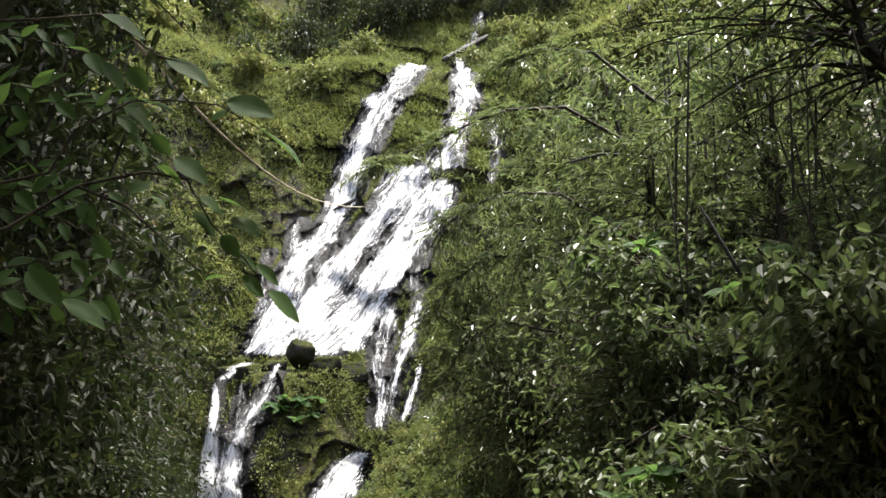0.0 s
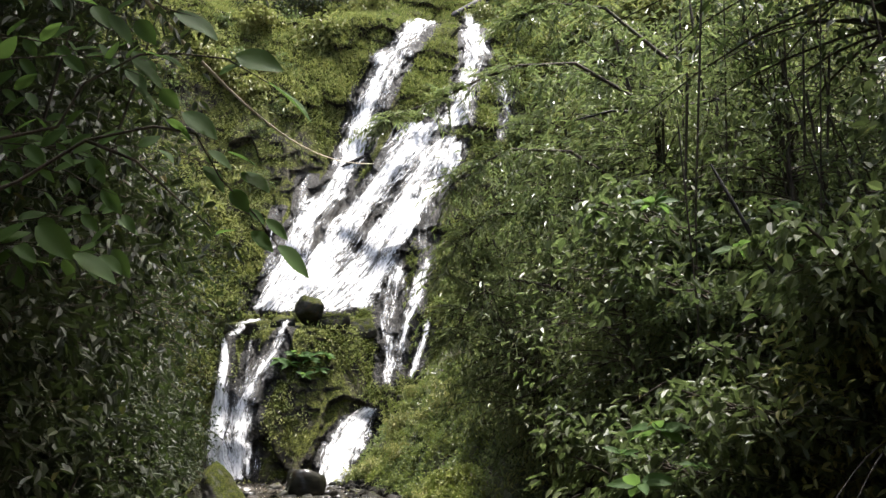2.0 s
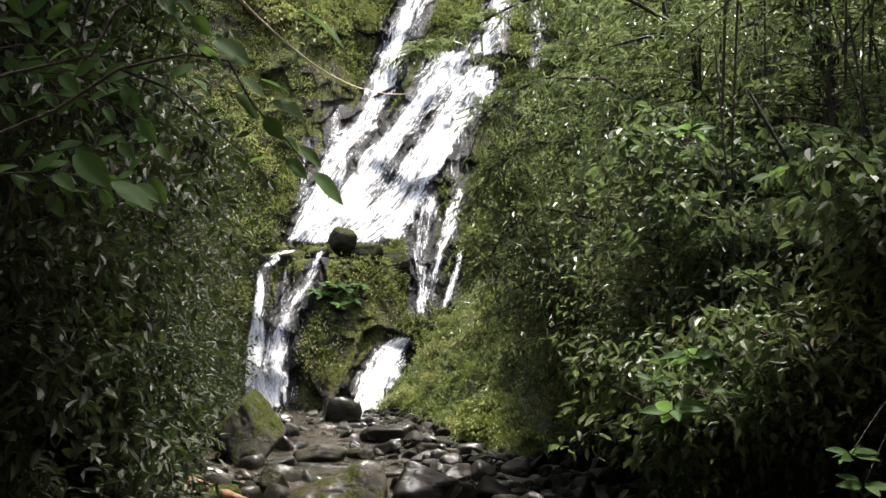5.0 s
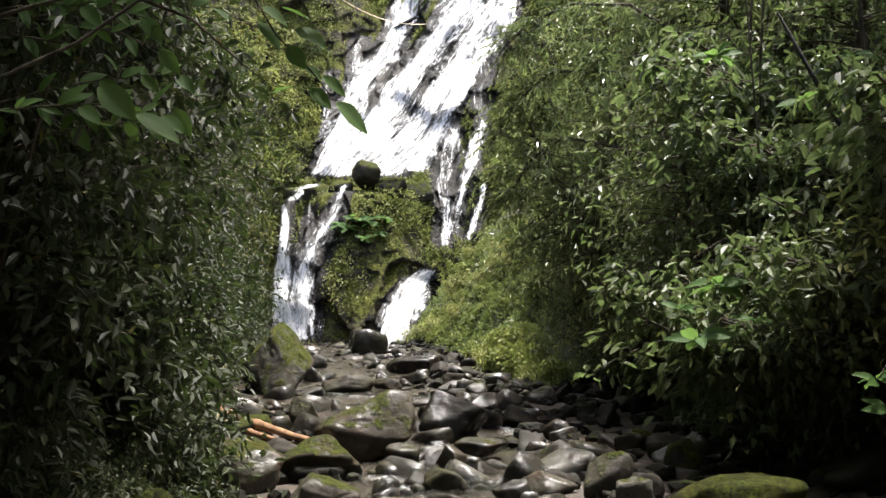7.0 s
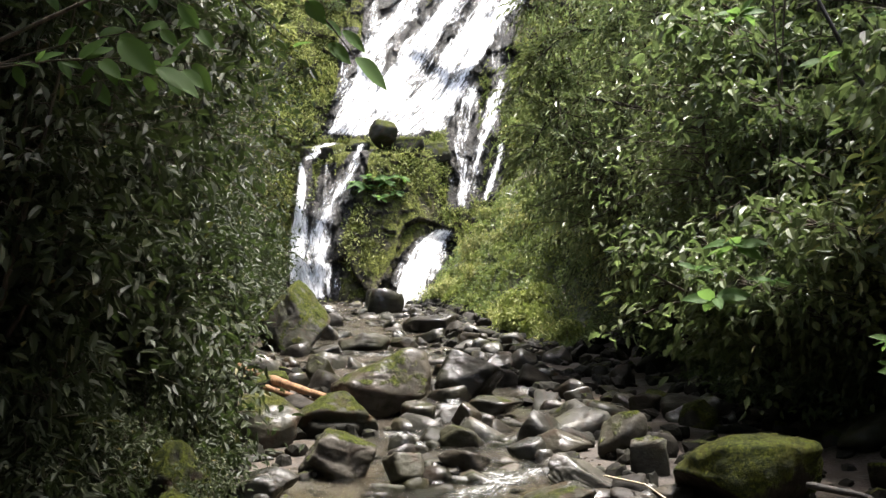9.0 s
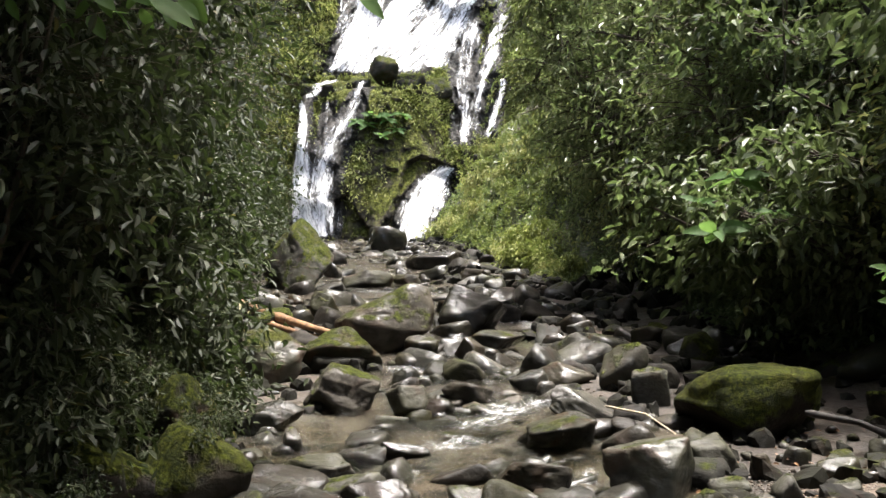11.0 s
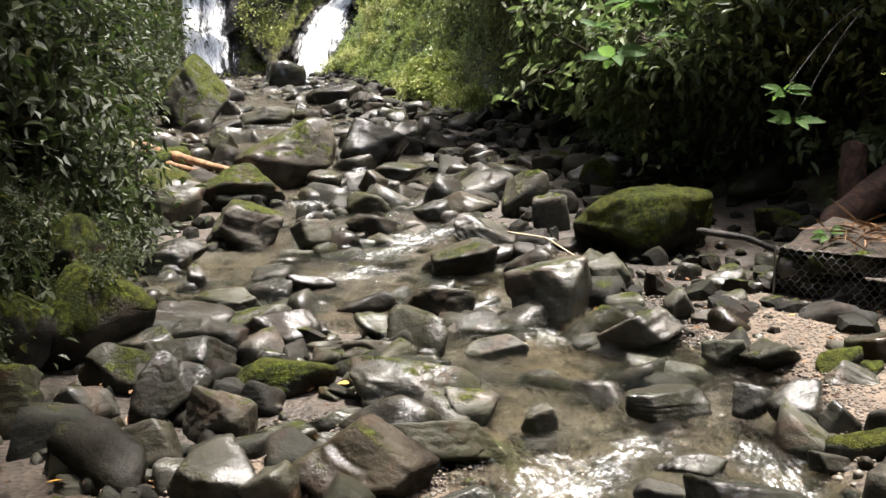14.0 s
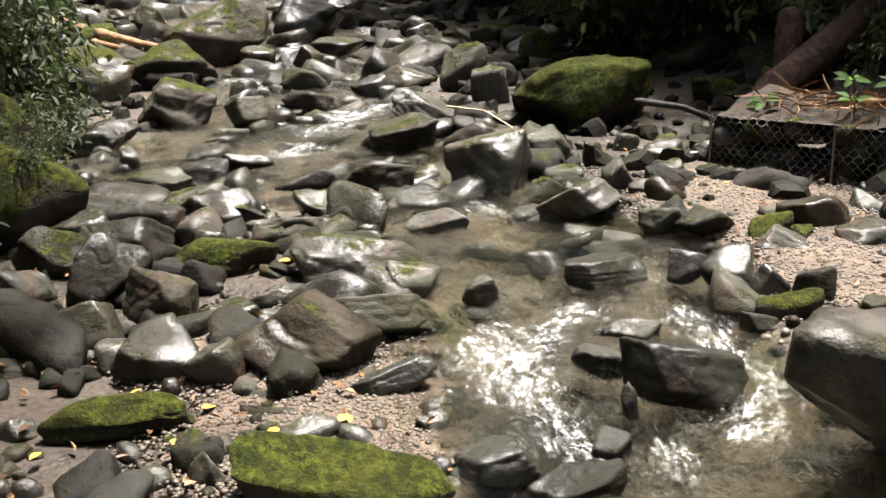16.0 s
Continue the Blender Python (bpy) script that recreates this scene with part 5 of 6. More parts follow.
def hill_plants():
    r = random.Random(41)
    kinds = [plant("hill_shrub", 90 + i, 3.0, 2.2, 4, 90, 14, 0.42, 0.17, "hill", droop=0.4, bottom=0.05, trunk=0.06) for i in range(3)]
    places = []
    for i in range(150):
        z = r.uniform(10, 58)
        x = r.uniform(-36, -10) if r.random() < 0.6 else r.uniform(4, 30)
        if x > -15 and x < 0 and z < 26:
            continue
        if z > 42:
            x = r.uniform(-34, 28)
        places.append((x, float(cliff_at(x, z)) + 0.3, z - 1.2, r.uniform(0.6, 1.15)))
    # these take the shade-darkened bank leaf colour too
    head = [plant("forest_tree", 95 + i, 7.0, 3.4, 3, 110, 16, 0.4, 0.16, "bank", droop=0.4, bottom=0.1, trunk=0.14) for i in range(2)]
    green = [plant("hill_shrub", 97 + i, 3.0, 2.0, 5, 90, 14, 0.32, 0.11, "shrub", droop=0.5, bottom=0.05, trunk=0.06) for i in range(2)]
    spots = []
    for i in range(70):
        z = r.uniform(15, 50)
        x = r.uniform(-28, -9.5) if r.random() < 0.75 else r.uniform(3.5, 12)
        if x > -12.5 - 0.0 * z and x < 0 and z < 30:
            continue
        spots.append((x, float(cliff_at(x, z)) + 0.3, z - 1.2, r.uniform(0.45, 0.95)))
    spread_plants(green, spots, "green bush clinging to the steep hillside", "bush", "green bushes of the hillside")
    discard(green)
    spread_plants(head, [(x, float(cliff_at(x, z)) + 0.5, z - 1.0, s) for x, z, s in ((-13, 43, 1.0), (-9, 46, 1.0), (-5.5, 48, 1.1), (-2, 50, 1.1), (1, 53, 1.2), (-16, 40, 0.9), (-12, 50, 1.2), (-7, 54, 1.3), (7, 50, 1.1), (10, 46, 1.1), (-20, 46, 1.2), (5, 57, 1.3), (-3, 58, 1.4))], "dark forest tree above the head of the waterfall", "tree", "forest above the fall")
    spread_plants(kinds, places, "pale green bush clinging to the steep hillside", "bush", "bushes of the hillside")
    discard(kinds + head)


cliff_cover()
bank_cover()
bank_plants()
right_plants()
hill_plants()


# ---- wood, wire and single plants ----
def limb(name, points, r0, r1, material, sides=9, knots=0.12, seed=0):
    """A weathered log or stick along a few points."""
    p = np.asarray(points, float)
    d = np.concatenate([[0], np.cumsum(np.linalg.norm(np.diff(p, axis=0), axis=1))])
    t = np.linspace(0, d[-1], 26)
    c = np.stack([np.interp(t, d, p[:, k]) for k in range(3)], -1)
    rad = np.linspace(r0, r1, 26) * (1 + knots * rough(np.stack([t, t * 0 + seed, t * 0], -1), 3.0 / max(0.2, d[-1] / 5), 2))
    rad[0], rad[-1] = rad[0] * 0.55, rad[-1] * 0.5
    v, f = tube(c, rad, sides)
    v = v + 0.12 * rad.mean() * rough(v + seed, 1.5 / r0, 2)[:, None]
    return mesh_from(name, v, f, material)


def wood_material(name, dark, light, rough_value=0.7):
    k = Mat(name)
    n = k.noise(6, 6, 0.7, k.world(), 1.5)
    c = k.mix(k.ramp(n, 0.35, 0.65), dark, light)
    k.bump(n, 0.8, 0.03)
    return k.done(c, rough_value, 0.35)


PALE_WOOD = wood_material("pale_driftwood", (0.07, 0.032, 0.016), (0.26, 0.15, 0.075), 0.55)
RED_WOOD = wood_material("rotten_red_wood", (0.018, 0.009, 0.006), (0.085, 0.042, 0.026), 0.8)
DARK_WOOD = wood_material("wet_dark_wood", (0.008, 0.0065, 0.005), (0.030, 0.024, 0.019), 0.7)
DRY_STEM = wood_material("dry_stem", (0.30, 0.24, 0.16), (0.55, 0.46, 0.33), 0.6)

tagged(limb("driftwood_log", [(-5.99, 19.7, 0.86), (-4.57, 17.4, 0.74), (-3.61, 15.9, 0.66), (-2.77, 14.9, 0.56)], 0.11, 0.05, PALE_WOOD, seed=1), "pale orange driftwood log wedged among boulders", "log")
tagged(limb("driftwood_log", [(-4.9, 17.6, 0.62), (-3.8, 16.0, 0.55), (-3.1, 15.3, 0.5)], 0.07, 0.03, PALE_WOOD, seed=2), "pale orange driftwood log wedged among boulders", "log")
tagged(limb("fallen_log", [(3.92, 9.6, 0.30), (4.8, 10.05, 0.75), (5.9, 10.6, 1.35), (7.0, 11.2, 2.0)], 0.17, 0.22, RED_WOOD, 14, 0.06, 3), "rotten reddish brown fallen trunk leaning on the bank", "log")
tagged(limb("tree_stump", [(4.40, 10.15, 0.1), (4.44, 10.2, 0.6), (4.5, 10.3, 1.15)], 0.16, 0.13, RED_WOOD, 12, 0.05, 4), "broken reddish brown tree stump on the bank", "stump")
tagged(limb("dry_stick", [(0.79, 10.08, 0.30), (1.1, 9.23, 0.36), (1.30, 8.5, 0.28), (1.42, 8.0, 0.10)], 0.012, 0.005, DRY_STEM, 6, 0.1, 5), "thin pale dry stick lying across a boulder", "stick")
tagged(limb("root", [(2.45, 8.9, 0.45), (2.9, 8.8, 0.38), (3.3, 8.6, 0.2), (3.5, 8.4, 0.05)], 0.035, 0.02, DARK_WOOD, 7, 0.1, 6), "dark root lying between mossy stones", "root")
y0 = float(cliff_at(-7.0, 24.3))
tagged(limb("stranded_log", [(-8.0, y0 - 0.25, 23.65), (-7.0, y0 - 0.45, 24.25), (-6.0, y0 - 0.15, 24.9)], 0.16, 0.11, DARK_WOOD, 9, 0.08, 7), "dark wet log stranded across the waterfall", "log")
y0 = float(cliff_at(1.8, 44.0))
tagged(limb("stranded_log", [(0.0, float(cliff_at(0.0, 42.3)) - 0.3, 42.3), (1.8, float(cliff_at(1.8, 43.8)) - 0.4, 43.9), (4.2, float(cliff_at(4.2, 46.6)) - 0.3, 46.9)], 0.34, 0.26, DARK_WOOD, 9, 0.1, 8), "dark wet log stranded at the head of the waterfall", "log")

tagged(limb("dead_branch", [(2.6, 19.3, 9.75), (3.4, 19.1, 9.9), (4.29, 19.0, 9.76), (5.4, 18.7, 10.0), (7.2, 18.4, 9.2)], 0.02, 0.06, DARK_WOOD, 8, 0.15, 10), "dark dead branch among the leaves of the bank", "branch")
tagged(limb("dead_branch", [(4.29, 19.0, 9.85), (4.33, 19.2, 9.1), (4.37, 19.45, 8.3)], 0.08, 0.05, DARK_WOOD, 8, 0.15, 11), "dark dead branch among the leaves of the bank", "branch")
tagged(limb("dead_branch", [(3.45, 12.3, 6.3), (3.69, 12.1, 5.62), (4.02, 12.0, 4.83), (4.47, 12.0, 4.08), (5.2, 12.3, 2.6)], 0.02, 0.05, DARK_WOOD, 8, 0.15, 12), "dark dead branch among the leaves of the bank", "branch")


def feathery_branch(points, seed, spread, number):
    """A thin limb with rows of narrow leaflets, reaching out over the stream."""
    rng = np.random.default_rng(seed)
    root = new("feathery_branch")
    p = np.array(points, float)
    k = np.linspace(0, 1, len(p))
    wood, at, way = [tube(p, np.linspace(0.05, 0.012, len(p)), 6)], [], []
    for i in range(number):
        u = rng.uniform(0.25, 1.0)
        base = np.array([np.interp(u, k, p[:, c]) for c in range(3)])
        out = np.array([rng.normal(-0.4, 0.6), rng.normal(-0.2, 0.5), rng.normal(-0.15, 0.45)])
        out *= spread * rng.uniform(0.5, 1.0) / np.linalg.norm(out)
        q = np.linspace(0, 1, 9)[:, None]
        path = base + q * out + np.array([0, 0, -0.25 * spread]) * q ** 2
        wood.append(tube(path, np.linspace(0.010, 0.004, 9), 3))
        side = np.cross(out, [0, 0, 1.0])
        side /= np.linalg.norm(side) + 1e-9
        for j in range(2, 9):
            for f in (-1, 1):
                at.append(path[j])
                way.append(out / np.linalg.norm(out) * 0.6 + f * side * 0.9 + np.array([0, 0, -0.45]) + rng.normal(0, 0.15, 3))
    v, f = join(wood)
    part(mesh_from("limb", v, f, BARK), "limb", root)
    v, f = leaves(np.array(at), np.array(way), 0.20, 0.045, rng)
    part(mesh_from("foliage", v, f, LEAF["feather"], smooth=False), "foliage", root)
    return tagged(root, "feathery branch with narrow leaflets hanging before the waterfall", "branch", "feathery branches")


feathery_branch([(4.6, 21.4, 11.0), (2.88, 21, 11.87), (1.55, 21, 11.8), (0.74, 21, 11.51), (-0.32, 21, 10.93), (-1.24, 21, 10.58), (-1.62, 21, 10.3)], 1, 0.8, 70)
feathery_branch([(4.4, 22.0, 9.0), (2.8, 21.6, 9.9), (1.4, 21.2, 9.8), (0.5, 21, 9.3), (-0.1, 20.9, 8.7)], 2, 0.8, 60)
feathery_branch([(4.2, 21.5, 7.0), (2.4, 21.2, 8.2), (1.0, 21, 8.2), (0.2, 20.8, 7.5), (-0.3, 20.7, 6.6)], 3, 0.9, 70)
feathery_branch([(4.0, 21.0, 5.0), (2.4, 20.7, 6.4), (1.2, 20.5, 6.6), (0.4, 20.3, 6.0), (0.0, 20.2, 5.2)], 4, 0.9, 60)
feathery_branch([(4.8, 20.0, 11.5), (3.4, 19.7, 12.6), (2.2, 19.5, 12.6), (1.3, 19.4, 12.1)], 5, 0.8, 60)

rv = random.Random(77)
for i in range(34):
    y = rv.uniform(12.5, 21)
    x = y * math.tan(radians(rv.uniform(13, 27)))
    top, low = 1.9 + y * math.tan(radians(rv.uniform(20, 31))), float(land(x, y)) + rv.uniform(0.0, 2.5)
    mid = (top + low) / 2
    tagged(limb("hanging_vine", [(x + rv.uniform(-0.5, 0.5), y, top), (x + rv.uniform(-0.25, 0.25), y + 0.1, mid), (x, y + 0.2, low)], rv.uniform(0.012, 0.03), rv.uniform(0.01, 0.025), BARK, 5, 0.2, i), "thin brown vine hanging among the leaves", "vine", "hanging vines")

# the rope across the gorge
rope_points = []
for i in range(25):
    u = i / 24
    a, b = Vector((-3.6, 7.4, 7.2)), Vector((-5.3, float(cliff_at(-5.3, 24.0)) - 0.1, 24.0))
    rope_points.append(tuple(a.lerp(b, u) + Vector((-4.1 * u * (1 - u), 0, -3.0 * u * (1 - u)))))
tagged(limb("rope", rope_points, 0.03, 0.03, DRY_STEM, 5, 0.0, 9), "thin pale rope strung down towards the waterfall", "rope")


def blade(length, width, droop, rng):
    """One broad leaf with a sunken midrib, pointing along x."""
    u = np.linspace(0, 1, 9)
    w = width * 0.5 * np.sin(np.pi * np.clip(u, 0.02, 0.985) ** 0.8) ** 0.8
    v = np.array([-1, -0.5, 0, 0.5, 1.0])
    x = np.repeat((u * length)[:, None], 5, 1)
    y = w[:, None] * v[None]
    z = 0.22 * np.abs(y) + 0.03 * length * np.sin(u * 9 + rng.uniform(0, 6))[:, None] * np.abs(v[None]) * 0.4 - droop * length * (u[:, None] ** 2)
    return np.stack([x, y, z], -1).reshape(-1, 3), grid_faces(9, 5)


def leaf_part(base, tip, width, parent, rng, droop=0.12):
    base, tip = Vector(base), Vector(tip)
    v, f = blade((tip - base).length, width, droop, rng)
    ob = mesh_from("leaf", v, f, LEAF["big"])
    x = (tip - base).normalized()
    y = Vector((rng.normal(0, 0.3), rng.normal(-0.8, 0.4), 0.8)).cross(x).normalized()
    z = x.cross(y)
    m = Matrix((x, y, z)).transposed().to_4x4()
    ob.matrix_world = Matrix.Translation(base) @ m
    ob.parent = parent
    ob.matrix_parent_inverse = parent.matrix_world.inverted()
    return ob


def near_branch():
    rng = np.random.default_rng(8)
    root = new("leafy_branch")
    stems = [tube(np.array([(x, 4.9 + 0.25 * (x + 1.2), z) for x, z in p]), np.linspace(0.011, 0.003, len(p)), 6) for p in (
        [(-3.3, 3.3), (-2.4, 3.66), (-2.04, 3.79), (-1.94, 4.04), (-1.68, 4.24), (-1.49, 4.27), (-1.24, 4.27), (-1.01, 4.15)],
        [(-3.2, 2.9), (-2.19, 3.48), (-1.9, 3.73), (-1.58, 3.84), (-1.37, 3.82), (-1.23, 3.58), (-1.05, 3.4), (-0.92, 3.23)],
        [(-3.4, 4.3), (-2.52, 4.6), (-2.2, 4.66), (-1.88, 4.74), (-1.58, 4.53), (-1.38, 4.49)],
        [(-1.9, 3.73), (-1.65, 3.64), (-1.4, 3.42), (-1.26, 3.31)])]
    v, f = join(stems)
    part(mesh_from("stem", v, f, BARK), "stem", root)
    for x0, z0, x1, z1 in (
            (-1.19, 4.29, -0.93, 4.23), (-1.01, 4.15, -0.75, 3.96), (-1.52, 4.51, -1.27, 4.37), (-1.27, 4.17, -1.16, 4.26), (-1.72, 4.21, -1.55, 4.09), (-1.66, 4.26, -1.42, 4.18),
            (-1.85, 4.45, -1.72, 4.31), (-1.56, 4.05, -1.46, 3.95), (-1.69, 4.05, -1.57, 3.97), (-1.44, 3.93, -1.25, 3.81), (-1.52, 3.88, -1.36, 3.78), (-1.30, 3.73, -1.17, 3.65),
            (-1.20, 3.73, -1.02, 3.66), (-1.13, 3.62, -0.96, 3.52), (-1.32, 3.64, -1.20, 3.52), (-1.17, 3.52, -1.07, 3.40), (-1.14, 3.30, -1.26, 3.31), (-1.08, 3.42, -0.99, 3.36),
            (-0.99, 3.37, -0.87, 3.29), (-1.06, 3.30, -0.94, 3.21), (-0.92, 3.23, -0.75, 3.09), (-2.08, 3.26, -1.90, 3.10), (-1.90, 3.12, -1.68, 3.00), (-1.87, 4.74, -1.64, 4.65)):
        y = 4.9 + 0.25 * (x0 + 1.2)
        length = math.hypot(x1 - x0, z1 - z0)
        leaf_part((x0, y, z0), (x1, y + rng.uniform(-0.05, 0.10), z1), length * rng.uniform(0.42, 0.58) + 0.02, root, rng)
    for i in range(16):
        a = np.array([-3.0, rng.uniform(4.6, 5.6), rng.uniform(3.0, 4.8)])
        b = np.array([-1.5 - 0.9 * rng.random(), a[1] + rng.uniform(0.0, 0.5), a[2] + rng.uniform(-0.25, 0.35)])
        k = np.linspace(0, 1, 6)[:, None]
        path = (1 - k) * a + k * b + k * (1 - k) * np.array([0, 0, 0.3])
        v, f = tube(path, np.linspace(0.007, 0.002, 6), 5)
        part(mesh_from("twig", v, f, BARK), "twig", root)
        for j in range(9):
            u = 0.25 + 0.085 * j
            base = np.array([np.interp(u, k[:, 0], path[:, m]) for m in range(3)])
            way = np.array([0.55, rng.normal(0, 0.3), (0.5 if j % 2 else -0.6) + rng.normal(0, 0.2)])
            L = rng.uniform(0.11, 0.20)
            leaf_part(base, base + way / np.linalg.norm(way) * L, L * rng.uniform(0.42, 0.55), root, rng)
    tagged(root, "thin branch with broad bright green leaves", "branch")


near_branch()


def rosette(name, centre, size, number, label, seed, foot, flat=0.25):
    """A plant with a whorl of broad leaves at the end of a stem that grows from foot."""
    rng = np.random.default_rng(seed)
    root = new(name)
    c, b = np.array(centre, float), np.array(foot, float)
    k = np.linspace(0, 1, 7)[:, None]
    path = (1 - k) * b + k * c + (k * (1 - k)) * np.array([0.2, 0.1, 0.5])
    v, f = tube(path, np.linspace(0.010, 0.004, 7), 5)
    part(mesh_from("stem", v, f, DARK_WOOD), "stem", root)
    for i in range(number):
        a = i * 2.4 + rng.uniform(-0.3, 0.3)
        L = size * rng.uniform(0.75, 1.15)
        way = np.array([np.cos(a), np.sin(a), flat + rng.uniform(-0.5, 0.3)])
        way /= np.linalg.norm(way)
        base = c + way * 0.03 - np.array([0, 0, 0.02 * i * size])
        leaf_part(base, base + way * L, L * 0.42, root, rng, 0.25)
    return tagged(root, label, "plant")


for i, (c, size, n, foot) in enumerate((
        ((2.14, 11.3, 2.15), 0.40, 9, (3.6, 12.6, 2.9)), ((2.41, 11.5, 2.78), 0.38, 9, (3.8, 12.8, 3.3)), ((3.25, 8.95, 1.72), 0.24, 8, (4.3, 9.9, 2.5)),
        ((3.32, 8.9, 1.45), 0.22, 7, (4.2, 9.7, 2.4)), ((2.05, 11.9, 2.5), 0.22, 8, (6.3, 13.3, 1.2)), ((2.75, 11.2, 2.35), 0.2, 8, (6.5, 12.8, 1.2)),
        ((3.24, 14.9, 6.6), 0.4, 9, (4.6, 16.4, 2.6)), ((4.0, 13.2, 5.4), 0.34, 9, (5.6, 15.0, 2.2)), ((4.9, 13.8, 6.2), 0.34, 8, (6.2, 15.2, 3.0)))):
    rosette("broad_leaved_plant", c, size, n, "plant with a whorl of broad pale green leaves", 50 + i, foot)

r6 = random.Random(6)
for i in range(9):
    x, z = -7.7 + r6.uniform(-1.5, 1.5), 8.7 + r6.uniform(-1.1, 1.1)
    y = float(cliff_at(x, z))
    rosette("ledge_plant", (x, y - 0.25, z + 0.2), 0.6, 9, "broad-leaved plant rooted in the mossy rock ledge", 80 + i, (x, y + 0.1, z - 0.2), 0.1)


# ---- stones lodged on the fall ----
def lodged(x, z, w, h, look_of, seed, out=0.5):
    v, f = stone_shape(seed, 4, 20, 14)
    ob = mesh_from("boulder", v * np.array([w / 2, w * 0.42, h / 2]), f, ROCKS[look_of])
    ob.location = (x, float(cliff_at(x, z)) + 0.1 - out * 0.2, z + h * 0.25)
    return tagged(ob, "boulder lodged on the rock ledge below the waterfall", "rock", "boulders of the fall")


lodged(-8.0, 11.8, 1.75, 1.7, "patchy", 507, 9)
for i, (x, z, w, h) in enumerate(((-12.2, 11.0, 1.4, 1.0), (-10.9, 10.9, 1.9, 1.2), (-9.5, 11.2, 1.5, 1.1), (-6.6, 11.2, 1.9, 1.2), (-5.2, 11.1, 1.9, 1.5))):
    lodged(x, z, w, h, "moss", 510 + i, -3)


# wet outcrops on the mossy slope
for i, (x, y, z, w, h) in enumerate(((1.25, 35.3, 4.5, 1.1, 1.5), (0.11, 35.4, 2.5, 1.3, 1.1), (2.3, 37.2, 7.2, 1.0, 1.3), (3.2, 31.8, 5.3, 0.8, 1.1), (-2.3, 53.4, 7.0, 1.6, 1.2), (-3.2, 52.0, 4.0, 1.5, 1.2), (-0.6, 41.0, 4.0, 1.3, 1.1))):
    v, f = stone_shape(560 + i, 4, 14, 16)
    ob = mesh_from("outcrop", v * np.array([w / 2, w * 0.4, h / 2]), f, ROCKS["wet" if i < 4 else "half"])
    ob.location = (x, y + 0.15, z)
    tagged(ob, "wet grey rock showing through the moss of the slope", "rock", "outcrops of the slope")


# ---- the gabion at the bank ----
def gabion():
    root = tagged(new("gabion"), "low wire basket of dark stones with soil on top", "gabion")
    a, b = Vector((2.74, 7.62, -0.05)), Vector((4.6, 5.55, -0.05))
    along = (b - a).normalized()
    back = Vector((-along.y, along.x, 0))
    if back.y < 0:
        back = -back
    L, H = (b - a).length, 0.56
    root.location = a
    inv = Matrix.Translation(-a)

    def child(ob, name, parent=root):
        ob.name = name
        ob.parent = parent
        ob.matrix_parent_inverse = inv
        return ob

    steel = Mat("galvanised_wire")
    steel.b.inputs["Metallic"].default_value = 0.7
    wire = steel.done((0.19, 0.18, 0.17), 0.5)
    pieces = []
    step, rise, r = 0.072, 0.042, 0.0025
    rows = int(H / rise)
    for j in range(rows + 1):
        pts, n = [], int(L / (step / 2))
        for i in range(n + 1):
            zig = (0.30 if (i // 1 + j) % 2 else -0.30) * rise
            q = a + along * (i * step / 2) + Vector((0, 0, j * rise + zig)) - back * (0.012 + 0.02 * math.sin(3.0 * i * step + j))
            pts.append(tuple(q))
        pieces.append(tube(np.array(pts), np.full(len(pts), r), 4))
        for i in range(0, n, 1):
            if (i + j) % 2 and j < rows:
                p0 = a + along * (i * step / 2) + Vector((0, 0, j * rise + 0.30 * rise)) - back * (0.012 + 0.02 * math.sin(3.0 * i * step + j))
                p1 = a + along * (i * step / 2) + Vector((0, 0, (j + 1) * rise - 0.30 * rise)) - back * (0.012 + 0.02 * math.sin(3.0 * i * step + j + 1))
                pieces.append(tube(np.array([tuple(p0), tuple((p0 + p1) / 2), tuple(p1)]), np.full(3, r * 1.3), 4))
    v, f = join(pieces)
    child(mesh_from("wire_mesh", v, f, wire), "wire_mesh")
    for q in (0.0, 1.0, 2.05):
        p0 = a + along * q - back * 0.02
        child(limb("edge_wire", [tuple(p0), tuple(p0 + Vector((0, 0, H)))], 0.009, 0.009, wire, 6, 0.0), "edge_wire")
    rr = random.Random(12)
    for i in range(70):
        v, f = stone_shape(600 + i % 9, 2, 9)
        s = rr.uniform(0.09, 0.15)
        q = a + along * rr.uniform(0.05, L) + back * rr.uniform(0.06, 0.16) + Vector((0, 0, rr.uniform(0.03, H - 0.06)))
        child(mesh_from("stone", v * np.array([s, s * 0.7, s * 0.8]) * 0.9 + np.array(q), f, ROCKS[rr.choice(("stone", "half", "moss"))]), "stone")
    u, w = np.meshgrid(np.linspace(-0.05, L, 60), np.linspace(-0.02, 1.3, 30), indexing="ij")
    p = np.array(a)[None, None] + u[..., None] * np.array(along) + w[..., None] * np.array(back)
    p[..., 2] = H - 0.06 + 0.10 * smooth(w / 0.5) + 0.05 * rough(p, 2.5, 3) - 0.5 * smooth((w - 0.9) / 0.4) - 0.4 * smooth(-(u - 0.05) / 0.1)
    child(mesh_from("soil", p.reshape(-1, 3), grid_faces(60, 30), SOIL), "soil")
    rng = np.random.default_rng(4)
    n = 380
    at = np.array(a) + rng.uniform(0.3, L, n)[:, None] * np.array(along) + rng.uniform(0.0, 0.7, n)[:, None] * np.array(back)
    at[:, 2] = H + 0.03 + rng.uniform(0, 0.10, n)
    v, f = leaves(at, rng.normal(0, 1, (n, 3)) * np.array([1, 1, 0.25]), 0.26, 0.012, rng)
    child(mesh_from("straw", v, f, STRAW, smooth=False), "straw")
    return root


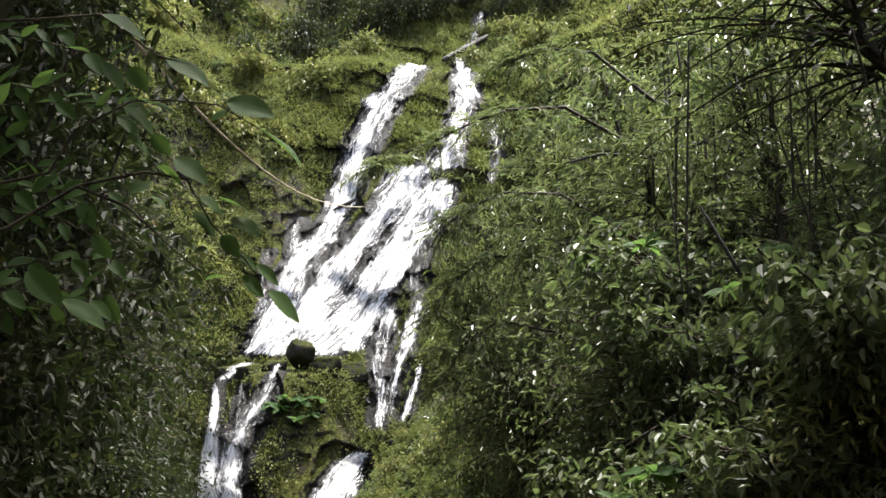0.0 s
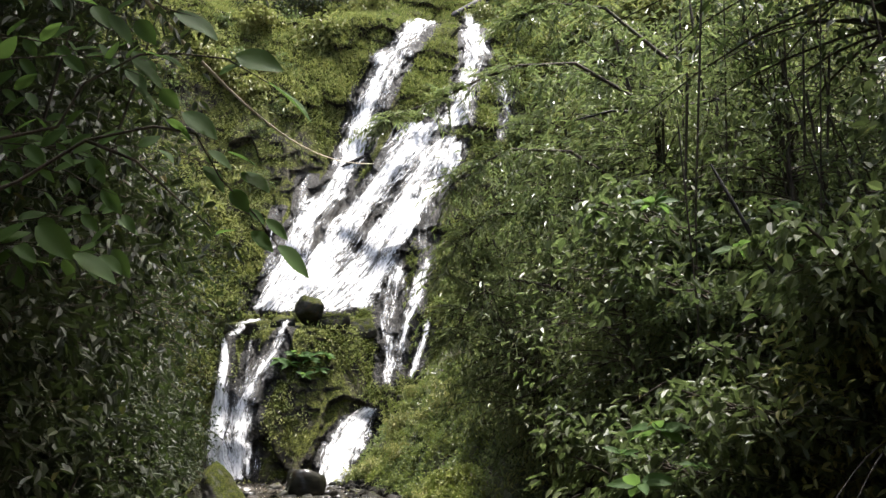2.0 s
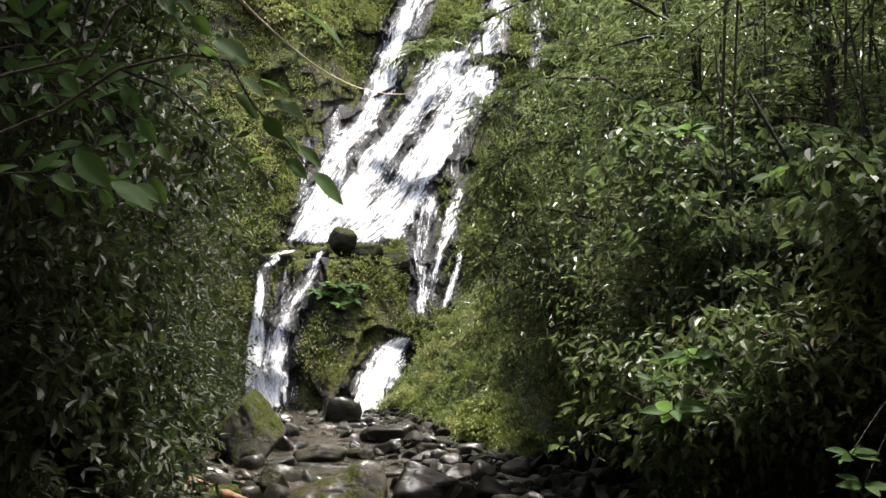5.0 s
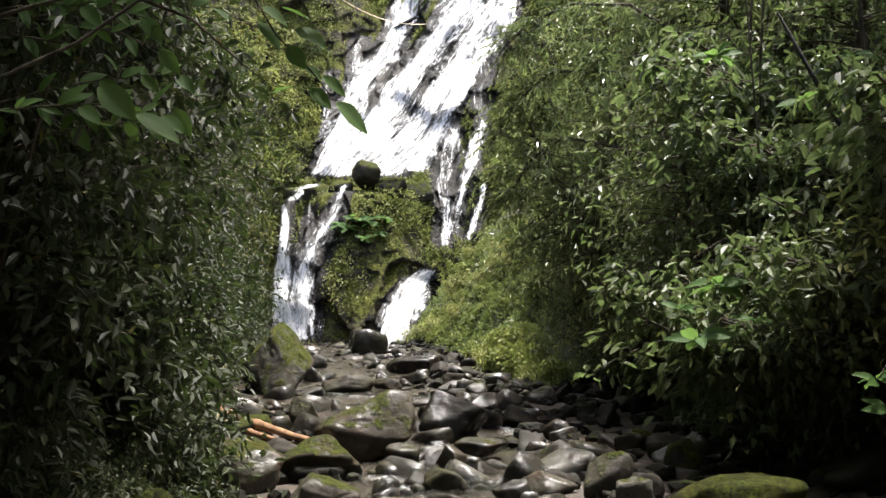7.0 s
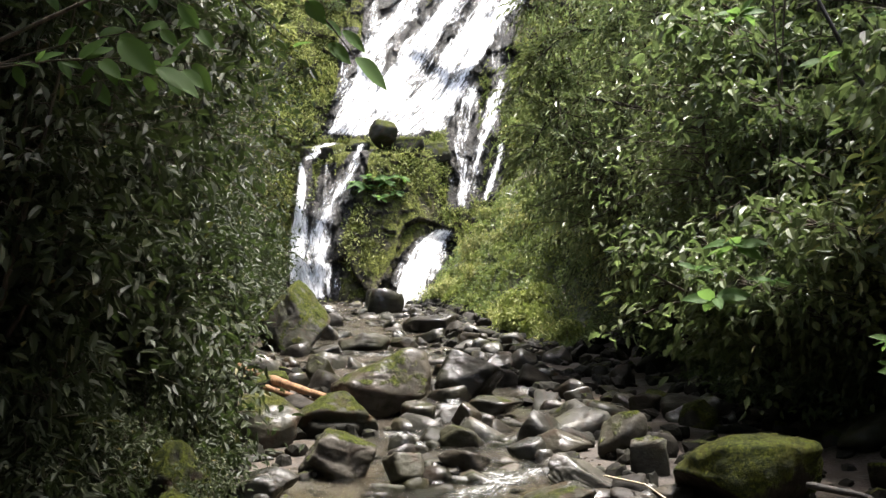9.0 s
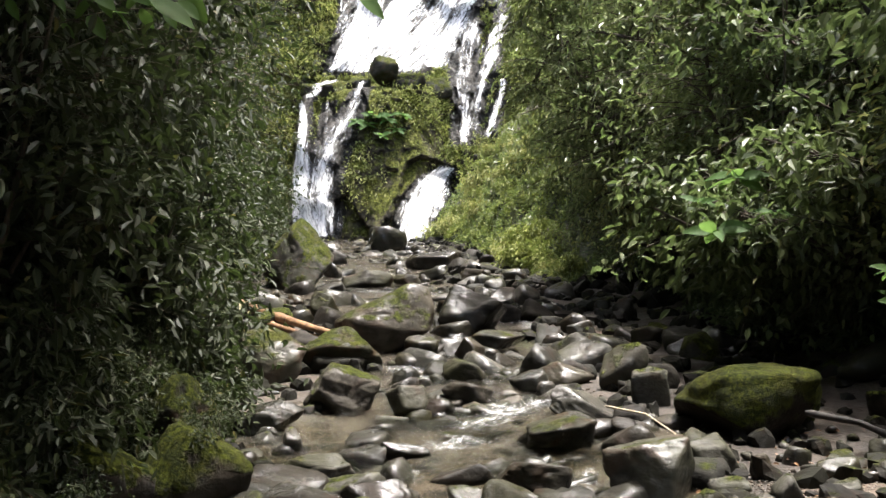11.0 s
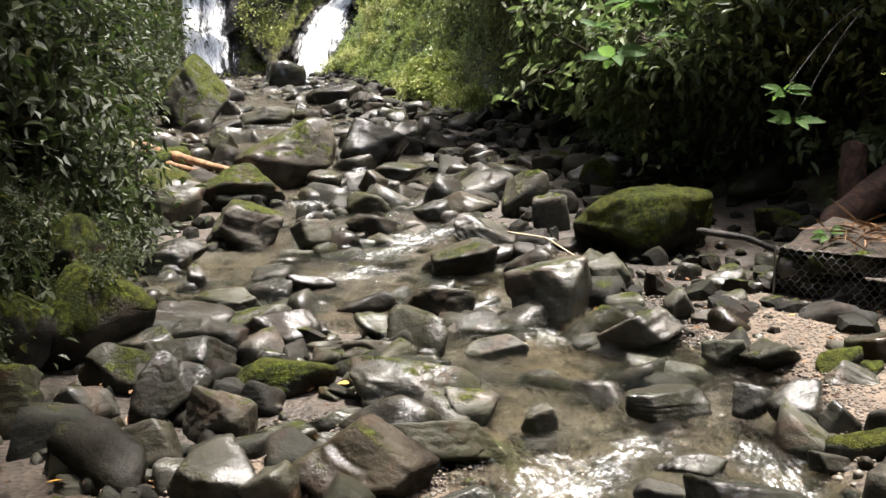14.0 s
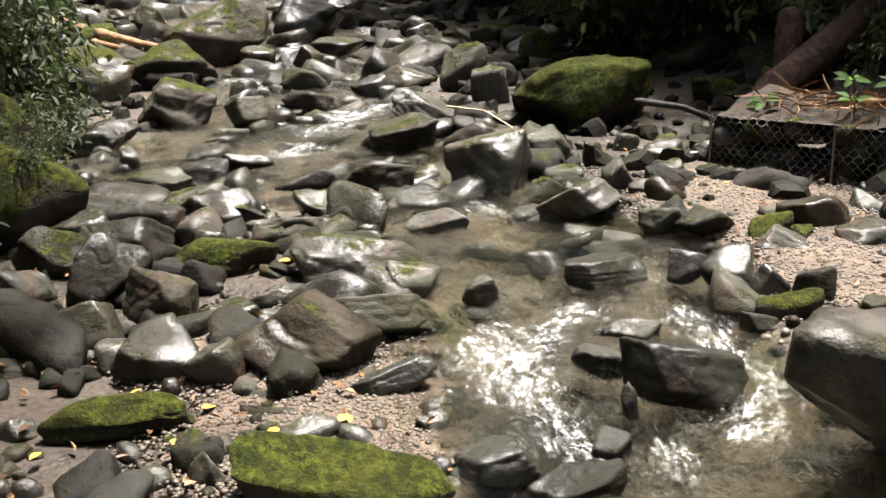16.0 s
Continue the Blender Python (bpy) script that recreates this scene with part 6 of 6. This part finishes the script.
SOIL = wood_material("dark_soil", (0.008, 0.006, 0.004), (0.040, 0.027, 0.016), 0.95)
STRAW = wood_material("dry_straw", (0.10, 0.05, 0.025), (0.30, 0.17, 0.08), 0.7)
gabion()
for i, (x, y, z) in enumerate(((3.55, 6.95, 0.62), (3.9, 6.6, 0.62), (4.0, 7.2, 0.7), (3.75, 7.4, 0.72), (3.1, 7.5, 0.55))):
    rosette("herb", (x, y, z + 0.06), 0.12, 9, "small fresh green herb sprouting on the gabion", 120 + i, (x, y, z - 0.12))


# ---- sand bars and fallen leaves ----
def sand_material():
    k = Mat("wet_sand")
    w = k.world()
    v = k.cells(70, at=w)
    c = k.mix(k.ramp(k.noise(3, 5, 0.6, w), 0.35, 0.65), (0.046, 0.032, 0.021), (0.105, 0.074, 0.048))
    c = k.mix(0.35, c, k.mix(v.outputs["Color"], (0.035, 0.026, 0.019), (0.16, 0.118, 0.082)))
    k.bump(k.math("ADD", v.outputs["Distance"], k.noise(30, 4, 0.6, w)), 0.5, 0.01)
    return k.done(c, 0.7, 0.3)


SAND = sand_material()


def sand_bar(x, y, rx, ry, seed):
    u, a = np.meshgrid(np.linspace(0, 1, 24), np.linspace(0, 2 * np.pi, 60), indexing="ij")
    wob = 1 + 0.25 * rough(np.stack([np.cos(a), np.sin(a), 0 * a + seed], -1), 1.5, 2)
    px, py = x + rx * wob * u * np.cos(a), y + ry * wob * u * np.sin(a)
    pz = land(px, py) + 0.018 - 0.10 * smooth((u - 0.7) / 0.3)
    ob = mesh_from("sand_bar", np.stack([px, py, pz], -1).reshape(-1, 3), grid_faces(24, 60), SAND)
    return tagged(ob, "pale brown sand and grit beside the stream", "sand", kind="structure")


for i, (x, y, rx, ry) in enumerate(BARS):
    sand_bar(x, y, rx, ry, i + 1)


def dead_leaf_material(name, a, b):
    k = Mat(name)
    return k.done(k.mix(k.geo.outputs["Random Per Island"], a, b), 0.55, 0.4)


YELLOW = dead_leaf_material("yellow_leaf", (0.42, 0.20, 0.025), (0.50, 0.30, 0.05))
LITTER = dead_leaf_material("leaf_litter", (0.05, 0.025, 0.012), (0.19, 0.095, 0.035))


def fallen_leaves():
    rng = np.random.default_rng(17)
    for x, y in ((-1.16, 4.27), (-1.2, 4.22), (-1.04, 4.01), (-0.76, 3.43), (-0.8, 3.46), (-0.2, 3.55), (-0.13, 3.58), (-0.4, 3.52), (-1.31, 3.49), (-0.74, 3.76), (-0.8, 4.59), (-0.42, 4.56), (-0.5, 5.51), (2.6, 6.81), *((rng.uniform(-2.2, 0.2), rng.uniform(3.2, 5.6)) for i in range(26))):
        length = rng.uniform(0.05, 0.085)
        v, f = blade(length, 0.52 * length, 0.1, rng)
        ob = mesh_from("fallen_leaf", v, f, YELLOW)
        ob.matrix_world = pose(x, y, float(land(x, y)) + 0.05, rng.uniform(-20, 20), rng.uniform(-15, 15), rng.uniform(0, 360))
        tagged(ob, "yellow fallen leaf lying on gravel", "leaf", "yellow fallen leaves")
    n = 900
    y = 2.8 + 7 * rng.random(n) ** 1.4
    x = rng.uniform(-3.2, 3.6, n)
    keep = np.abs(x - np.interp(y, CH_Y, CH_X)) > 0.9 * np.interp(y, CH_Y, CH_W)
    x, y = x[keep], y[keep]
    at = np.stack([x, y, land(x, y) + 0.05], -1)
    v, f = leaves(at, rng.normal(0, 1, (len(x), 3)) * np.array([1, 1, 0.15]), 0.06, 0.028, rng)
    tagged(mesh_from("leaf_litter", v, f, LITTER, smooth=False), "brown and orange leaf litter between the stones", "leaf litter", kind="stuff")


fallen_leaves()
